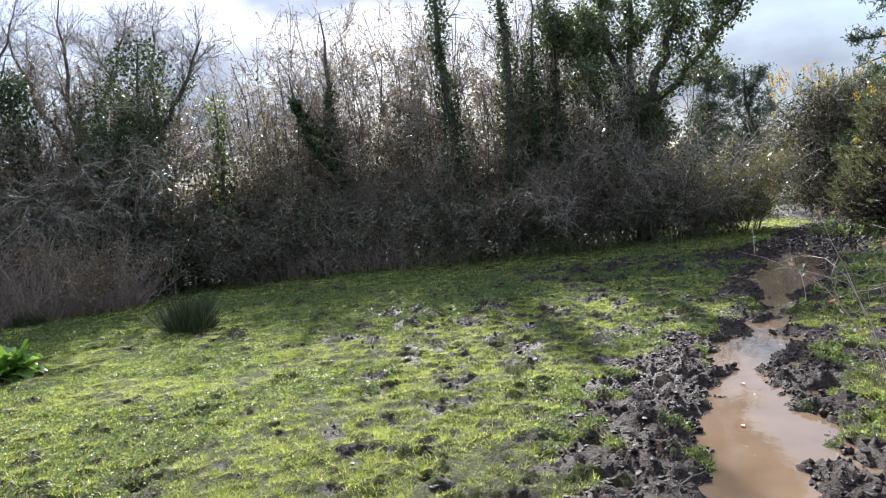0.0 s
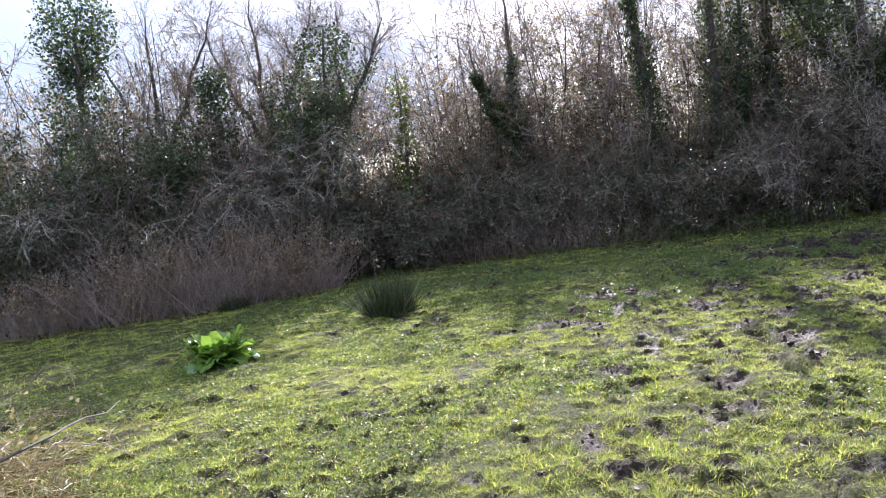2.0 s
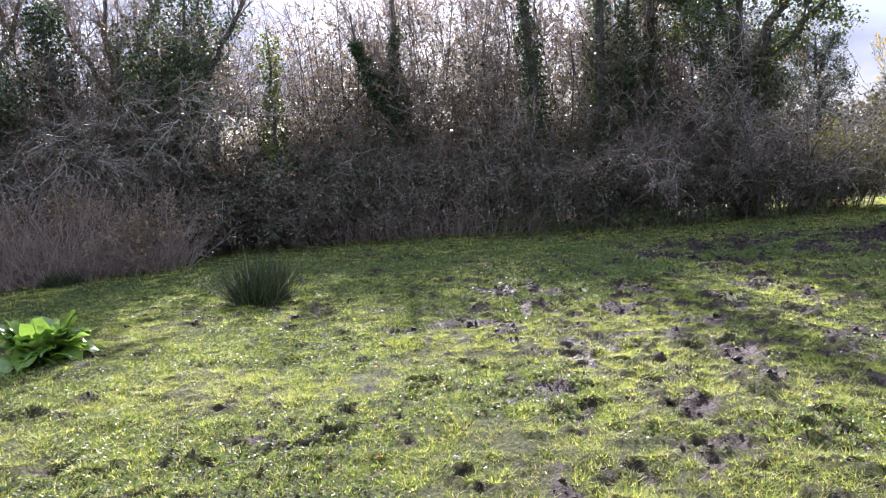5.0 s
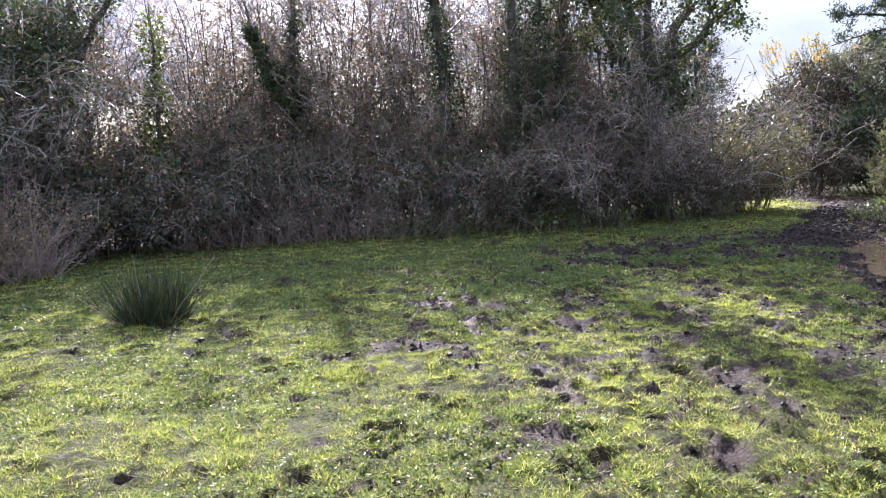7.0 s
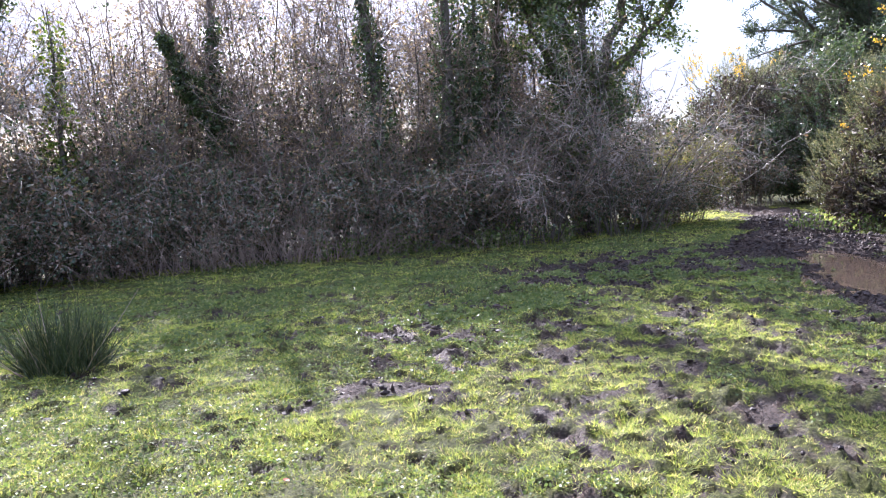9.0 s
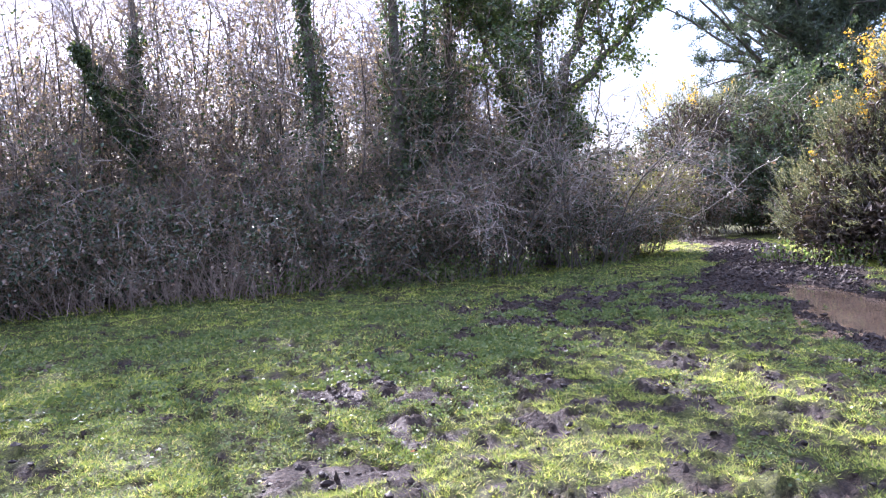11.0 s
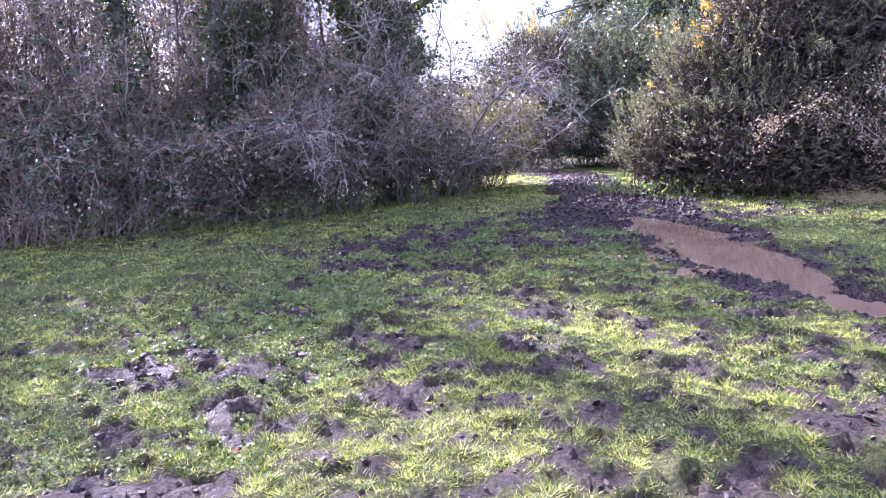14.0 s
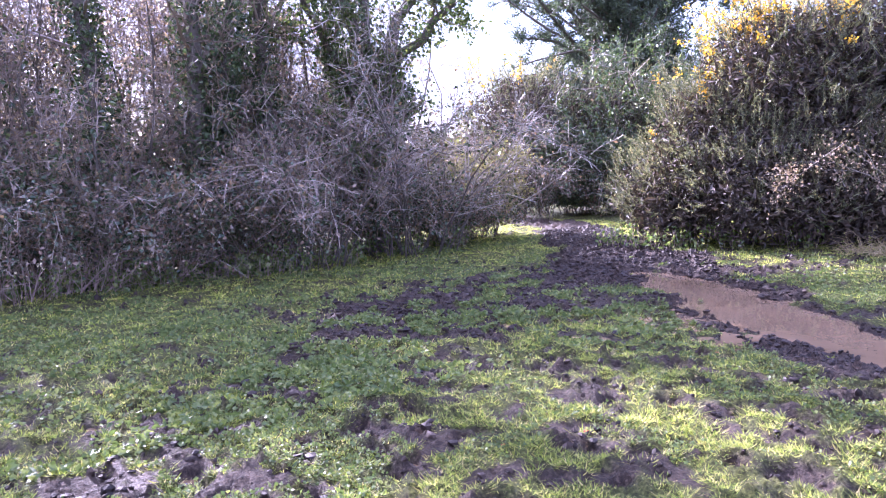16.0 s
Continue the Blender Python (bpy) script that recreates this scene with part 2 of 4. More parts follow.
def each_part(name, P, R, sides, rng, material, parent):
    """Every polyline as a part of its own."""
    for i in range(len(P)):
        part(name, [tubes(P[i:i + 1], R[i:i + 1], sides, rng)], material, parent, smooth=True)


def thing(name, label, category, group="", at=(0, 0, 0), kind=""):
    ob = new(name)
    ob.empty_display_size = 0.2
    ob.location = at
    return tagged(ob, label, category, group, kind)


def tubes(P, R, sides, rng):
    """Tapered tubes along polylines P (n, k, 3) of radii R (n, k)."""
    n, k, _ = P.shape
    d = unit(P[:, -1] - P[:, 0])
    ref = np.where(np.abs(d[:, 2:3]) < 0.8, np.array([[0, 0, 1.0]]), np.array([[1.0, 0, 0]]))
    u = unit(np.cross(d, ref))
    w = np.cross(d, u)
    a = np.arange(sides) * 2 * np.pi / sides + rng.uniform(0, 6, (n, 1))
    ring = np.cos(a)[:, :, None] * u[:, None] + np.sin(a)[:, :, None] * w[:, None]
    V = P[:, :, None, :] + R[:, :, None, None] * ring[:, None]
    i = np.arange(n)[:, None, None] * k * sides
    j = np.arange(k - 1)[None, :, None] * sides
    s = np.arange(sides)[None, None, :]
    s2 = (s + 1) % sides
    F = np.stack([i + j + s, i + j + s2, i + j + sides + s2, i + j + sides + s], -1).reshape(-1, 4)
    return V.reshape(-1, 3), F


def grow(rng, P, R, per, length, spread, up=0.0, wob=0.25, k=4, tmin=0.15, droop=0.0, thick=0.55, tip=0.3):
    """Shoots that branch off the polylines P: new polylines and their radii."""
    n, K, _ = P.shape
    idx = np.repeat(np.arange(n), per)
    m = len(idx)
    t = rng.uniform(tmin, 0.98, m) * (K - 1)
    a = np.minimum(t.astype(int), K - 2)
    f = (t - a)[:, None]
    p0 = P[idx, a] * (1 - f) + P[idx, a + 1] * f
    r0 = R[idx, a] * (1 - f[:, 0]) + R[idx, a + 1] * f[:, 0]
    tan = unit(P[idx, a + 1] - P[idx, a])
    d = unit(tan * (1 - spread) + rand_unit(rng, m) * spread + np.array([0, 0, up]))
    L = rng.uniform(*length, m) * (1.15 - 0.6 * t / (K - 1))
    steps = unit(d[:, None] + rand_unit(rng, m, k - 1) * wob + np.array([0, 0, -1.0]) * (droop * np.arange(k - 1) / (k - 1))[None, :, None])
    pts = np.concatenate([p0[:, None], p0[:, None] + np.cumsum(steps * (L / (k - 1))[:, None, None], 1)], 1)
    rad = (r0 * thick)[:, None] * np.linspace(1, tip, k)[None]
    return pts, rad


def along(rng, P, n, tmin=0.0, tmax=1.0, spread=0.0):
    """n random points on the polylines P."""
    i = rng.integers(0, len(P), n)
    t = rng.uniform(tmin, tmax, n) * (P.shape[1] - 1)
    a = np.minimum(t.astype(int), P.shape[1] - 2)
    f = (t - a)[:, None]
    return P[i, a] * (1 - f) + P[i, a + 1] * f + rng.normal(size=(n, 3)) * spread


def leaves(rng, at, size, wide=0.6, up=0.0, fold=0.15, axis=None):
    """Folded leaf blades, two triangles each."""
    n = len(at)
    a = unit(rand_unit(rng, n) + np.array([0, 0, up])) if axis is None else unit(axis)
    b = unit(np.cross(a, rand_unit(rng, n)))
    c = np.cross(a, b)
    s = rng.uniform(*size, n)[:, None]
    w = s * wide * 0.5
    V = np.stack([at, at + a * s * 0.45 + b * w + c * s * fold, at + a * s, at + a * s * 0.45 - b * w + c * s * fold], 1)
    i = np.arange(n)[:, None] * 4
    F = np.concatenate([i + np.array([[0, 1, 2]]), i + np.array([[0, 2, 3]])])
    return V.reshape(-1, 3), F


# ---- lie of the land ----
LAT = np.random.default_rng(5).uniform(-1, 1, (256, 256))


def vnoise(x, y):
    xi, yi = np.floor(x).astype(int), np.floor(y).astype(int)
    fx, fy = x - xi, y - yi
    fx, fy = fx * fx * (3 - 2 * fx), fy * fy * (3 - 2 * fy)
    g = lambda i, j: LAT[(xi + i) & 255, (yi + j) & 255]
    return (g(0, 0) * (1 - fx) + g(1, 0) * fx) * (1 - fy) + (g(0, 1) * (1 - fx) + g(1, 1) * fx) * fy


def fbm(x, y, s, o=4):
    return sum(vnoise(x * s * 2 ** i + 17.3 * i, y * s * 2 ** i + 9.1 * i) * 0.5 ** i for i in range(o)) / 1.8


def smooth(a, b, x):
    t = np.clip((x - a) / (b - a), 0, 1)
    return t * t * (3 - 2 * t)


# centre line of the flooded rut: x, y, half width
RUT = [(0.6, -1.5, 0.35), (0.9, 1.5, 0.40), (1.4, 3.3, 0.30), (1.66, 4.1, 0.30), (1.92, 5.0, 0.15), (2.72, 6.5, 0.19), (3.3, 7.4, 0.08), (4.05, 8.9, 0.26), (4.75, 10.1, 0.40), (5.4, 11.3, 0.48), (5.85, 12.2, 0.40), (6.05, 12.7, 0.2)]
# trodden path that leads on
TRACK = [(6.1, 12.9, 0.9), (7.6, 14.9, 0.75), (9.9, 18.0, 0.45), (11.0, 21.0, 0.5), (12.0, 25.0, 0.5)]


def line_dist(line, x, y):
    """Distance to a line less its half width."""
    best = np.full(np.shape(x), 1e9)
    for (x0, y0, w0), (x1, y1, w1) in zip(line, line[1:]):
        dx, dy = x1 - x0, y1 - y0
        t = np.clip(((x - x0) * dx + (y - y0) * dy) / (dx * dx + dy * dy), 0, 1)
        best = np.minimum(best, np.hypot(x - x0 - t * dx, y - y0 - t * dy) - (w0 + t * (w1 - w0)))
    return best


def churn(x, y):
    """How trodden the field is, 0 to 1, before single hoof holes."""
    d = line_dist(RUT, x, y) + fbm(x, y, 1.3) * 0.5
    left = np.where(x < 0.4 + 0.36 * y, 1.0, 0.5) * (1 - 0.45 * smooth(6.5, 8.5, y))
    c = 0.80 * smooth(1.45, 0.25, d / left)
    c = np.maximum(c, smooth(0.5, 0.0, line_dist(TRACK, x, y) + fbm(x, y, 1.6) * 0.45))
    e = np.hypot((x - 3.3) / 2.7, (y - 12.9) / 1.7)
    c = np.maximum(c, 0.66 * smooth(1.25, 0.6, e + fbm(x, y, 1.2) * 0.45))
    e = np.hypot((x - 7.4) / 1.7, (y - 12.0) / 1.3)
    c = np.maximum(c, 0.50 * smooth(1.3, 0.5, e + fbm(x, y, 1.3) * 0.5))
    e = np.hypot((x - 0.4) / 2.6, (y - 11.0) / 1.5)
    c = np.maximum(c, 0.41 * smooth(1.3, 0.5, e + fbm(x, y, 1.1) * 0.5))
    e = np.hypot((x - 2.6) / 4.4, (y - 8.8) / 5.0)
    c = np.maximum(c, 0.40 * smooth(1.15, 0.6, e + fbm(x, y, 0.8) * 0.5))
    return c


def relief(x, y):
    """Height of the ground and its bareness."""
    c = churn(x, y)
    z = fbm(x, y, 0.5, 3) * 0.03 + fbm(x, y, 4.0, 4) * 0.034 + fbm(x + 5, y, 13.0, 2) * 0.014
    bare = smooth(0.46, 0.64, c + fbm(x, y, 4.6, 4) * 0.72)
    field = smooth(14.0, 4.0, np.hypot(x - 1.5, y - 8.0)) * smooth(-0.35, 0.45, fbm(x + 40, y, 0.7, 3))
    ragged = 0.95 * fbm(x, y, 8.0, 3)
    for cell, rad, dep, seed in ((0.31, 0.090, 0.070, 0), (0.19, 0.055, 0.05, 40)):
        ix, iy = np.floor(x / cell).astype(int), np.floor(y / cell).astype(int)
        for i in (-1, 0, 1):
            for j in (-1, 0, 1):
                a, b = ix + i, iy + j
                h = [LAT[(a * 7 + q * 31 + seed) & 255, (b * 13 + q * 57 + seed) & 255] * 0.5 + 0.5 for q in (1, 2, 3, 4)]
                on = h[2] < 0.16 + 0.55 * field + 0.35 * c
                r = rad * (0.45 + 0.9 * h[3])
                dx, dy = x - (a + 0.2 + 0.6 * h[0]) * cell, y - (b + 0.2 + 0.6 * h[1]) * cell
                th = h[3] * 6.28
                ex, ey = dx * np.cos(th) + dy * np.sin(th), (dy * np.cos(th) - dx * np.sin(th)) * 1.5
                d = np.hypot(ex, ey) / r * (1 + ragged)
                z = z + np.where(on, dep * (0.5 + 0.6 * h[1]) * (-np.exp(-1.6 * d * d) + 0.4 * np.exp(-((d - 1.35) / 0.4) ** 2)), 0)
                bare = np.maximum(bare, np.where(on, smooth(1.25, 0.7, d), 0))
    clod = 0.55 * fbm(x, y, 7.0, 3) + 0.6 * fbm(x + 31, y, 15.0, 2)
    z = z + c * (np.abs(clod) * 0.125 - 0.03 + fbm(x, y, 2.2, 3) * 0.035)
    pan = smooth(1.2, 0.5, np.hypot((x - 4.2) / 1.7, (y - 11.2) / 1.9) + fbm(x, y, 1.2) * 0.4)
    z = z - pan * (0.035 + 0.03 * fbm(x + 9, y, 1.9, 3))
    pan = smooth(1.2, 0.5, np.minimum(np.hypot((x + 1.5) / 1.6, (y - 11.4) / 0.8), np.hypot((x - 1.9) / 1.1, (y - 11.5) / 0.7)) + fbm(x, y, 1.2) * 0.4)
    z = z - pan * (0.022 + 0.03 * fbm(x + 9, y, 2.6, 3))
    d = line_dist(RUT, x, y) + fbm(x, y, 2.8, 4) * 0.32
    basin = smooth(0.18, -0.12, d)
    z = z * (1 - 0.75 * basin) - 0.085 * basin
    return z, np.clip(bare, 0, 1)


GRID = {}


def lie(x, y):
    """Height and bareness of the finished ground sheet at any points."""
    i = np.clip(np.searchsorted(GRID["x"], x) - 1, 0, len(GRID["x"]) - 2)
    j = np.clip(np.searchsorted(GRID["y"], y) - 1, 0, len(GRID["y"]) - 2)
    u = (x - GRID["x"][i]) / (GRID["x"][i + 1] - GRID["x"][i])
    v = (y - GRID["y"][j]) / (GRID["y"][j + 1] - GRID["y"][j])
    out = []
    for q in (GRID["z"], GRID["b"]):
        out.append((q[i, j] * (1 - u) + q[i + 1, j] * u) * (1 - v) + (q[i, j + 1] * (1 - u) + q[i + 1, j + 1] * u) * v)
    return out


def build_ground():
    def axis(lo, hi, step, far):
        core = np.arange(lo, hi, step)
        out = np.cumsum(step * 1.35 ** np.arange(1, 40))
        out = out[out < far]
        return np.concatenate([(core[0] - out)[::-1], core, core[-1] + out])
    xs = axis(-11.0, 11.5, 0.06, 1500)
    xs = np.concatenate([xs[xs < -3.0], np.arange(-3.0, 6.2, 0.03), xs[xs > 6.22]])
    ys = axis(-2.0, 3.0, 0.08, 1500)
    ys = np.concatenate([ys[ys < 2.6], np.arange(2.6, 11.0, 0.036), np.arange(11.0, 20.0, 0.06), 20.0 + np.cumsum(0.06 * 1.35 ** np.arange(1, 34))])
    X, Y = np.meshgrid(xs, ys, indexing="ij")
    Z, B = relief(X, Y)
    fade = smooth(60, 22, np.hypot(X, Y - 8))
    Z, B = Z * fade, B * fade
    GRID.update(x=xs, y=ys, z=Z, b=B)
    n, m = X.shape
    i = (np.arange(n - 1)[:, None] * m + np.arange(m - 1)[None]).ravel()
    F = np.stack([i, i + m, i + m + 1, i + 1], 1)
    me = mesh_of("ground", [(np.stack([X, Y, Z], -1), F)], M_GROUND, True)
    at = me.attributes.new("mud", "FLOAT", "POINT")
    at.data.foreach_set("value", B.ravel().astype(np.float32))
    tagged(new("ground", me), "grazed wet pasture with trodden dark mud and hoof holes", "ground", kind="structure")


build_ground()


def build_water():
    xs, ys = np.linspace(-3.0, 7.4, 60), np.linspace(-2.0, 13.8, 80)
    X, Y = np.meshgrid(xs, ys, indexing="ij")
    keep = (line_dist(RUT, X, Y) < 1.1) | (np.hypot((X - 2.6) / 4.6, (Y - 11.0) / 2.2) < 1)
    n, m = X.shape
    V = np.stack([X, Y, np.full_like(X, -0.052)], -1)
    i = (np.arange(n - 1)[:, None] * m + np.arange(m - 1)[None])
    ok = keep[:-1, :-1] & keep[1:, :-1] & keep[:-1, 1:] & keep[1:, 1:]
    i = i[ok]
    tagged(new("water", mesh_of("water", [(V, np.stack([i, i + m, i + m + 1, i + 1], 1))], M_WATER)), "brown muddy puddle water filling a rut across the field", "puddle", kind="structure")


build_water()


def build_grass():
    rng = np.random.default_rng(11)
    def scatter(n, box, dens):
        x, y = rng.uniform(box[0], box[1], n), rng.uniform(box[2], box[3], n)
        near = np.hypot(x + 1.2, (y - 3.0) * 0.8)
        k = rng.uniform(0, 1, n) < np.clip(dens(near, x, y), 0, 1)
        return x[k], y[k]
    def blades(x, y, per, spread, tall, wide, keep):
        """Tufts of leaning blades round the points."""
        z, b = lie(x, y)
        tuft, fine = fbm(x, y, 2.0, 3), fbm(x, y, 8.0, 2)
        k = (b < 0.45 + 0.4 * rng.uniform(-1, 1, len(x))) & (z > -0.05) & (rng.uniform(0, 1, len(x)) < keep + 0.3 * tuft + 0.9 * fine) & ~((y > 18.3) & (x < 6))
        x, y, tuft, fine = x[k], y[k], tuft[k], fine[k]
        grand = rng.uniform(0.6, 1.35, len(x)) * (1 + 0.5 * tuft + 0.7 * fine)
        x, y, grand = np.repeat(x, per), np.repeat(y, per), np.repeat(grand, per)
        n = len(x)
        a, d = rng.uniform(0, 6.283, n), np.sqrt(rng.uniform(0, 1, n))
        s = 1 + np.clip((np.hypot(x + 1.2, y - 4.0) - 5) * 0.10, 0, 1.1)
        x, y = x + np.cos(a) * d * spread * grand * s, y + np.sin(a) * d * spread * grand * s
        z, _ = lie(x, y)
        h = rng.uniform(0.5, 1.0, n) * tall * grand * (0.75 + 0.25 * s)
        w = rng.uniform(0.6, 1.1, n) * wide * s
        lean = rng.uniform(0.1, 0.8, n) + 0.9 * d
        b2 = a + rng.normal(0, 0.7, n)
        turn = b2 + 1.57 + rng.normal(0, 0.5, n)
        P = np.stack([x, y, z - 0.004], -1)
        side = np.stack([np.cos(turn), np.sin(turn), 0 * a], -1) * w[:, None]
        out = np.stack([np.cos(b2), np.sin(b2), 0 * a], -1)
        tip = P + out * (h * lean)[:, None] + np.array([0, 0, 1]) * (h * np.maximum(1.05 - 0.4 * lean, 0.2))[:, None]
        return np.stack([P - side, P + side, tip], 1)

    inner = lambda x, y: (x > -6.5) & (x < 5.0) & (y > 2.7) & (y < 12.0)
    x, y = scatter(76000, (-6.5, 5.0, 2.7, 12.0), lambda d, x, y: np.clip(1.0 - (np.hypot(x + 0.8, (y - 5.0) * 0.8) - 2.6) * 0.11, 0.35, 1))
    x2, y2 = scatter(74000, (-12, 11.5, -2, 20.5), lambda d, x, y: np.where(inner(x, y), 0, np.where(y < 2.7, 0.3, 1)))
    x3, y3 = scatter(420000, (-7.5, 8.0, 2.7, 14.0), lambda d, x, y: np.clip(1.0 - (np.hypot(x + 0.8, (y - 5.0) * 0.8) - 2.6) * 0.11, 0.3, 1))
    V = np.concatenate([blades(x, y, 20, 0.036, 0.036, 0.0030, 0.62), blades(x2, y2, 12, 0.045, 0.044, 0.0036, 0.8), blades(x3, y3, 1, 0.01, 0.020, 0.0026, 0.6)])
    me = mesh_of("grass", [(V, np.arange(3 * len(V)).reshape(-1, 3))], M_GRASS)
    tagged(new("grass", me), "short bright green grazed grass on wet ground", "grass", kind="stuff")
    # broad-leaved weeds in patches
    x, y = scatter(640000, (-7, 7, 2.8, 14), lambda d, x, y: np.clip(1.1 - (d - 3) * 0.1, 0.2, 1) * smooth(-0.15, 0.3, fbm(x, y, 0.9, 3)))
    z, b = lie(x, y)
    k = (b < 0.5) & (z > -0.05) & (rng.uniform(0, 1, len(x)) < np.where(x < -0.8, 0.4, 0.95))
    x, y, z = x[k], y[k], z[k]
    x3, y3 = rng.uniform(-6, 8.5, 60000), rng.uniform(10.5, 17.6, 60000)
    z3, b3 = lie(x3, y3)
    k = (b3 < 0.75) & (z3 > -0.05) & (fbm(x3, y3, 1.8, 3) > -0.1)
    x, y, z = np.concatenate([x, x3[k]]), np.concatenate([y, y3[k]]), np.concatenate([z, z3[k]])
    at = np.stack([x, y, z + rng.uniform(0.0, 0.03, len(x))], -1)
    ax = rand_unit(rng, len(x)) * np.array([1, 1, 0.5]) + np.array([0, 0, 0.2])
    tagged(new("weeds", mesh_of("weeds", [leaves(rng, at[y <= 10.5], (0.012, 0.030), 0.8, axis=ax[y <= 10.5]), leaves(rng, at[y > 10.5], (0.022, 0.055), 0.7, axis=ax[y > 10.5])], M_WEED)), "low dark green broad-leaved weeds among the grass", "weeds", kind="stuff")


build_grass()


def build_clods():
    rng = np.random.default_rng(13)
    bm = bmesh.new()
    bmesh.ops.create_icosphere(bm, subdivisions=1, radius=1.0)
    bv = np.array([v.co[:] for v in bm.verts])
    bf = np.array([[v.index for v in f.verts] for f in bm.faces])
    bm.free()
    x, y = rng.uniform(-5.5, 10.5, 200000), rng.uniform(2.6, 18, 200000)
    z, b = lie(x, y)
    c = churn(x, y)
    k = (b > 0.4) & (z > -0.055) & (rng.uniform(0, 1, len(x)) < 0.16 + 0.7 * smooth(0.35, 0.9, c))
    x, y, z = x[k][:14000], y[k][:14000], z[k][:14000]
    n = len(x)
    r = rng.uniform(0.005, 0.014, n) * (1 + 0.9 * rng.uniform(0, 1, n) ** 4) * (1 + 0.09 * np.clip(y - 6, 0, 8))
    V = bv[None] * (1 + 0.3 * rng.normal(size=(n, len(bv), 1))) * r[:, None, None] * rng.uniform(0.6, 1.5, (n, 1, 3)) * np.array([1, 1, 0.8])
    V = V + np.stack([x, y, z + r * 0.3], -1)[:, None]
    F = (bf[None] + np.arange(n)[:, None, None] * len(bv)).reshape(-1, 3)
    tagged(new("mud_clods", mesh_of("mud_clods", [(V, F)], M_CLOD)), "small dark crumbled clods of wet mud", "mud clods", kind="stuff")


build_clods()


# ---- hedge plants ----
def stems_from(rng, n, h, foot, flare, k=6, wob=0.16, r=(0.012, 0.03), droop=0.0):
    a = rng.uniform(0, 6.283, n)
    d0 = np.sqrt(rng.uniform(0, 1, n)) * foot
    p0 = np.stack([np.cos(a) * d0, np.sin(a) * d0, np.full(n, -0.05)], -1)
    d = unit(np.stack([np.cos(a) * flare * rng.uniform(0, 1, n), np.sin(a) * flare * rng.uniform(0, 1, n), np.ones(n)], -1))
    L = rng.uniform(0.65, 1.0, n) * h
    g = np.array([0, 0, -1.0]) * (droop * (np.arange(k - 1) / (k - 1)) ** 1.3)[None, :, None]
    steps = unit(d[:, None] + rand_unit(rng, n, k - 1) * wob + g)
    P = np.concatenate([p0[:, None], p0[:, None] + np.cumsum(steps * (L / (k - 1))[:, None, None], 1)], 1)
    P[:, 1:, 2] = np.maximum(P[:, 1:, 2], 0.03)
    R = rng.uniform(*r, n)[:, None] * np.linspace(1, 0.35, k)[None]
    return P, R


def thicket_shrub(seed, h, foot=0.7, flare=0.35, n=8, label="", droop=0.0, green=3000, green_top=0.75, brown=2200, wob=0.16, per=11, fine=6):
    rng = np.random.default_rng(seed)
    ob = thing("thicket_shrub", label, "shrub", "hedge shrubs")
    P, R = stems_from(rng, n, h, foot, flare, droop=droop, wob=wob)
    P1, R1 = grow(rng, P, R, per, (0.2 * h, 0.36 * h), 0.6, 0.2, 0.28, 5, 0.08, droop * 0.7, 0.6)
    P2, R2 = grow(rng, P1, R1, fine, (0.3, 0.8), 0.65, 0.08, 0.35, 4, 0.1, droop, 0.65)
    P3, R3 = grow(rng, P2, np.maximum(R2, 0.003), 2, (0.15, 0.5), 0.75, 0.05, 0.3, 2, 0.1, 0, 0.75, 0.5)
    R1, R2, R3 = np.maximum(R1, 0.007), np.maximum(R2, 0.005), np.maximum(R3, 0.0036)
    each_part("stem", P, R, 6, rng, M_BARK, ob)
    part("twig_mass", [tubes(P1, R1, 4, rng), tubes(P2, R2, 3, rng), tubes(P3, R3, 3, rng)], M_TWIG, ob, "fine bare grey-brown winter twigs", kind="stuff")
    if brown:
        at = np.concatenate([along(rng, P2, brown // 2, spread=0.03), along(rng, P3, brown // 2)])
        part("withered_foliage", [leaves(rng, at, (0.035, 0.085), 0.6)], M_BUD, ob, "small brown withered leaves", kind="stuff")
    if green:
        at = np.concatenate([along(rng, P1, green // 2, 0, 1, 0.14), along(rng, P2, green // 2, 0, 1, 0.10)])
        at = at[at[:, 2] < h * green_top * rng.uniform(0.4, 1.1, len(at))]
        at[:, 2] = np.maximum(at[:, 2], 0.04)
        part("foliage", [leaves(rng, at, (0.04, 0.095), 0.75)], M_IVY, ob, "dark ivy and bramble leaves through the twigs", kind="stuff")
    return ob


def bramble_mound(seed, h, r, n_leaf=2600, label="", mat=None, size=(0.035, 0.08)):
    rng = np.random.default_rng(seed)
    ob = thing("bramble_mound", label, "bramble", "hedge brambles")
    P, R = stems_from(rng, 26, h * 1.7, r * 0.45, 0.9, 7, 0.18, (0.005, 0.010), 1.5)
    P1, R1 = grow(rng, P, R, 5, (0.3, 0.8), 0.6, 0.1, 0.25, 4, 0.2, 0.5, 0.6)
    part("cane_mass", [tubes(P, R, 4, rng), tubes(P1, np.maximum(R1, 0.0035), 3, rng)], M_TWIG_PALE, ob, "thin arching canes", kind="stuff")
    at = np.concatenate([along(rng, P, n_leaf // 2, 0.1, 1, 0.12), along(rng, P1, n_leaf // 2, 0.1, 1, 0.09)])
    at[:, 2] = np.maximum(at[:, 2], 0.02)
    part("foliage", [leaves(rng, at, size, 0.7, 0.2)], mat or M_BRAMBLE, ob, "dark glossy bramble leaves" if mat is None else "dry brown leaves", kind="stuff")
    return ob


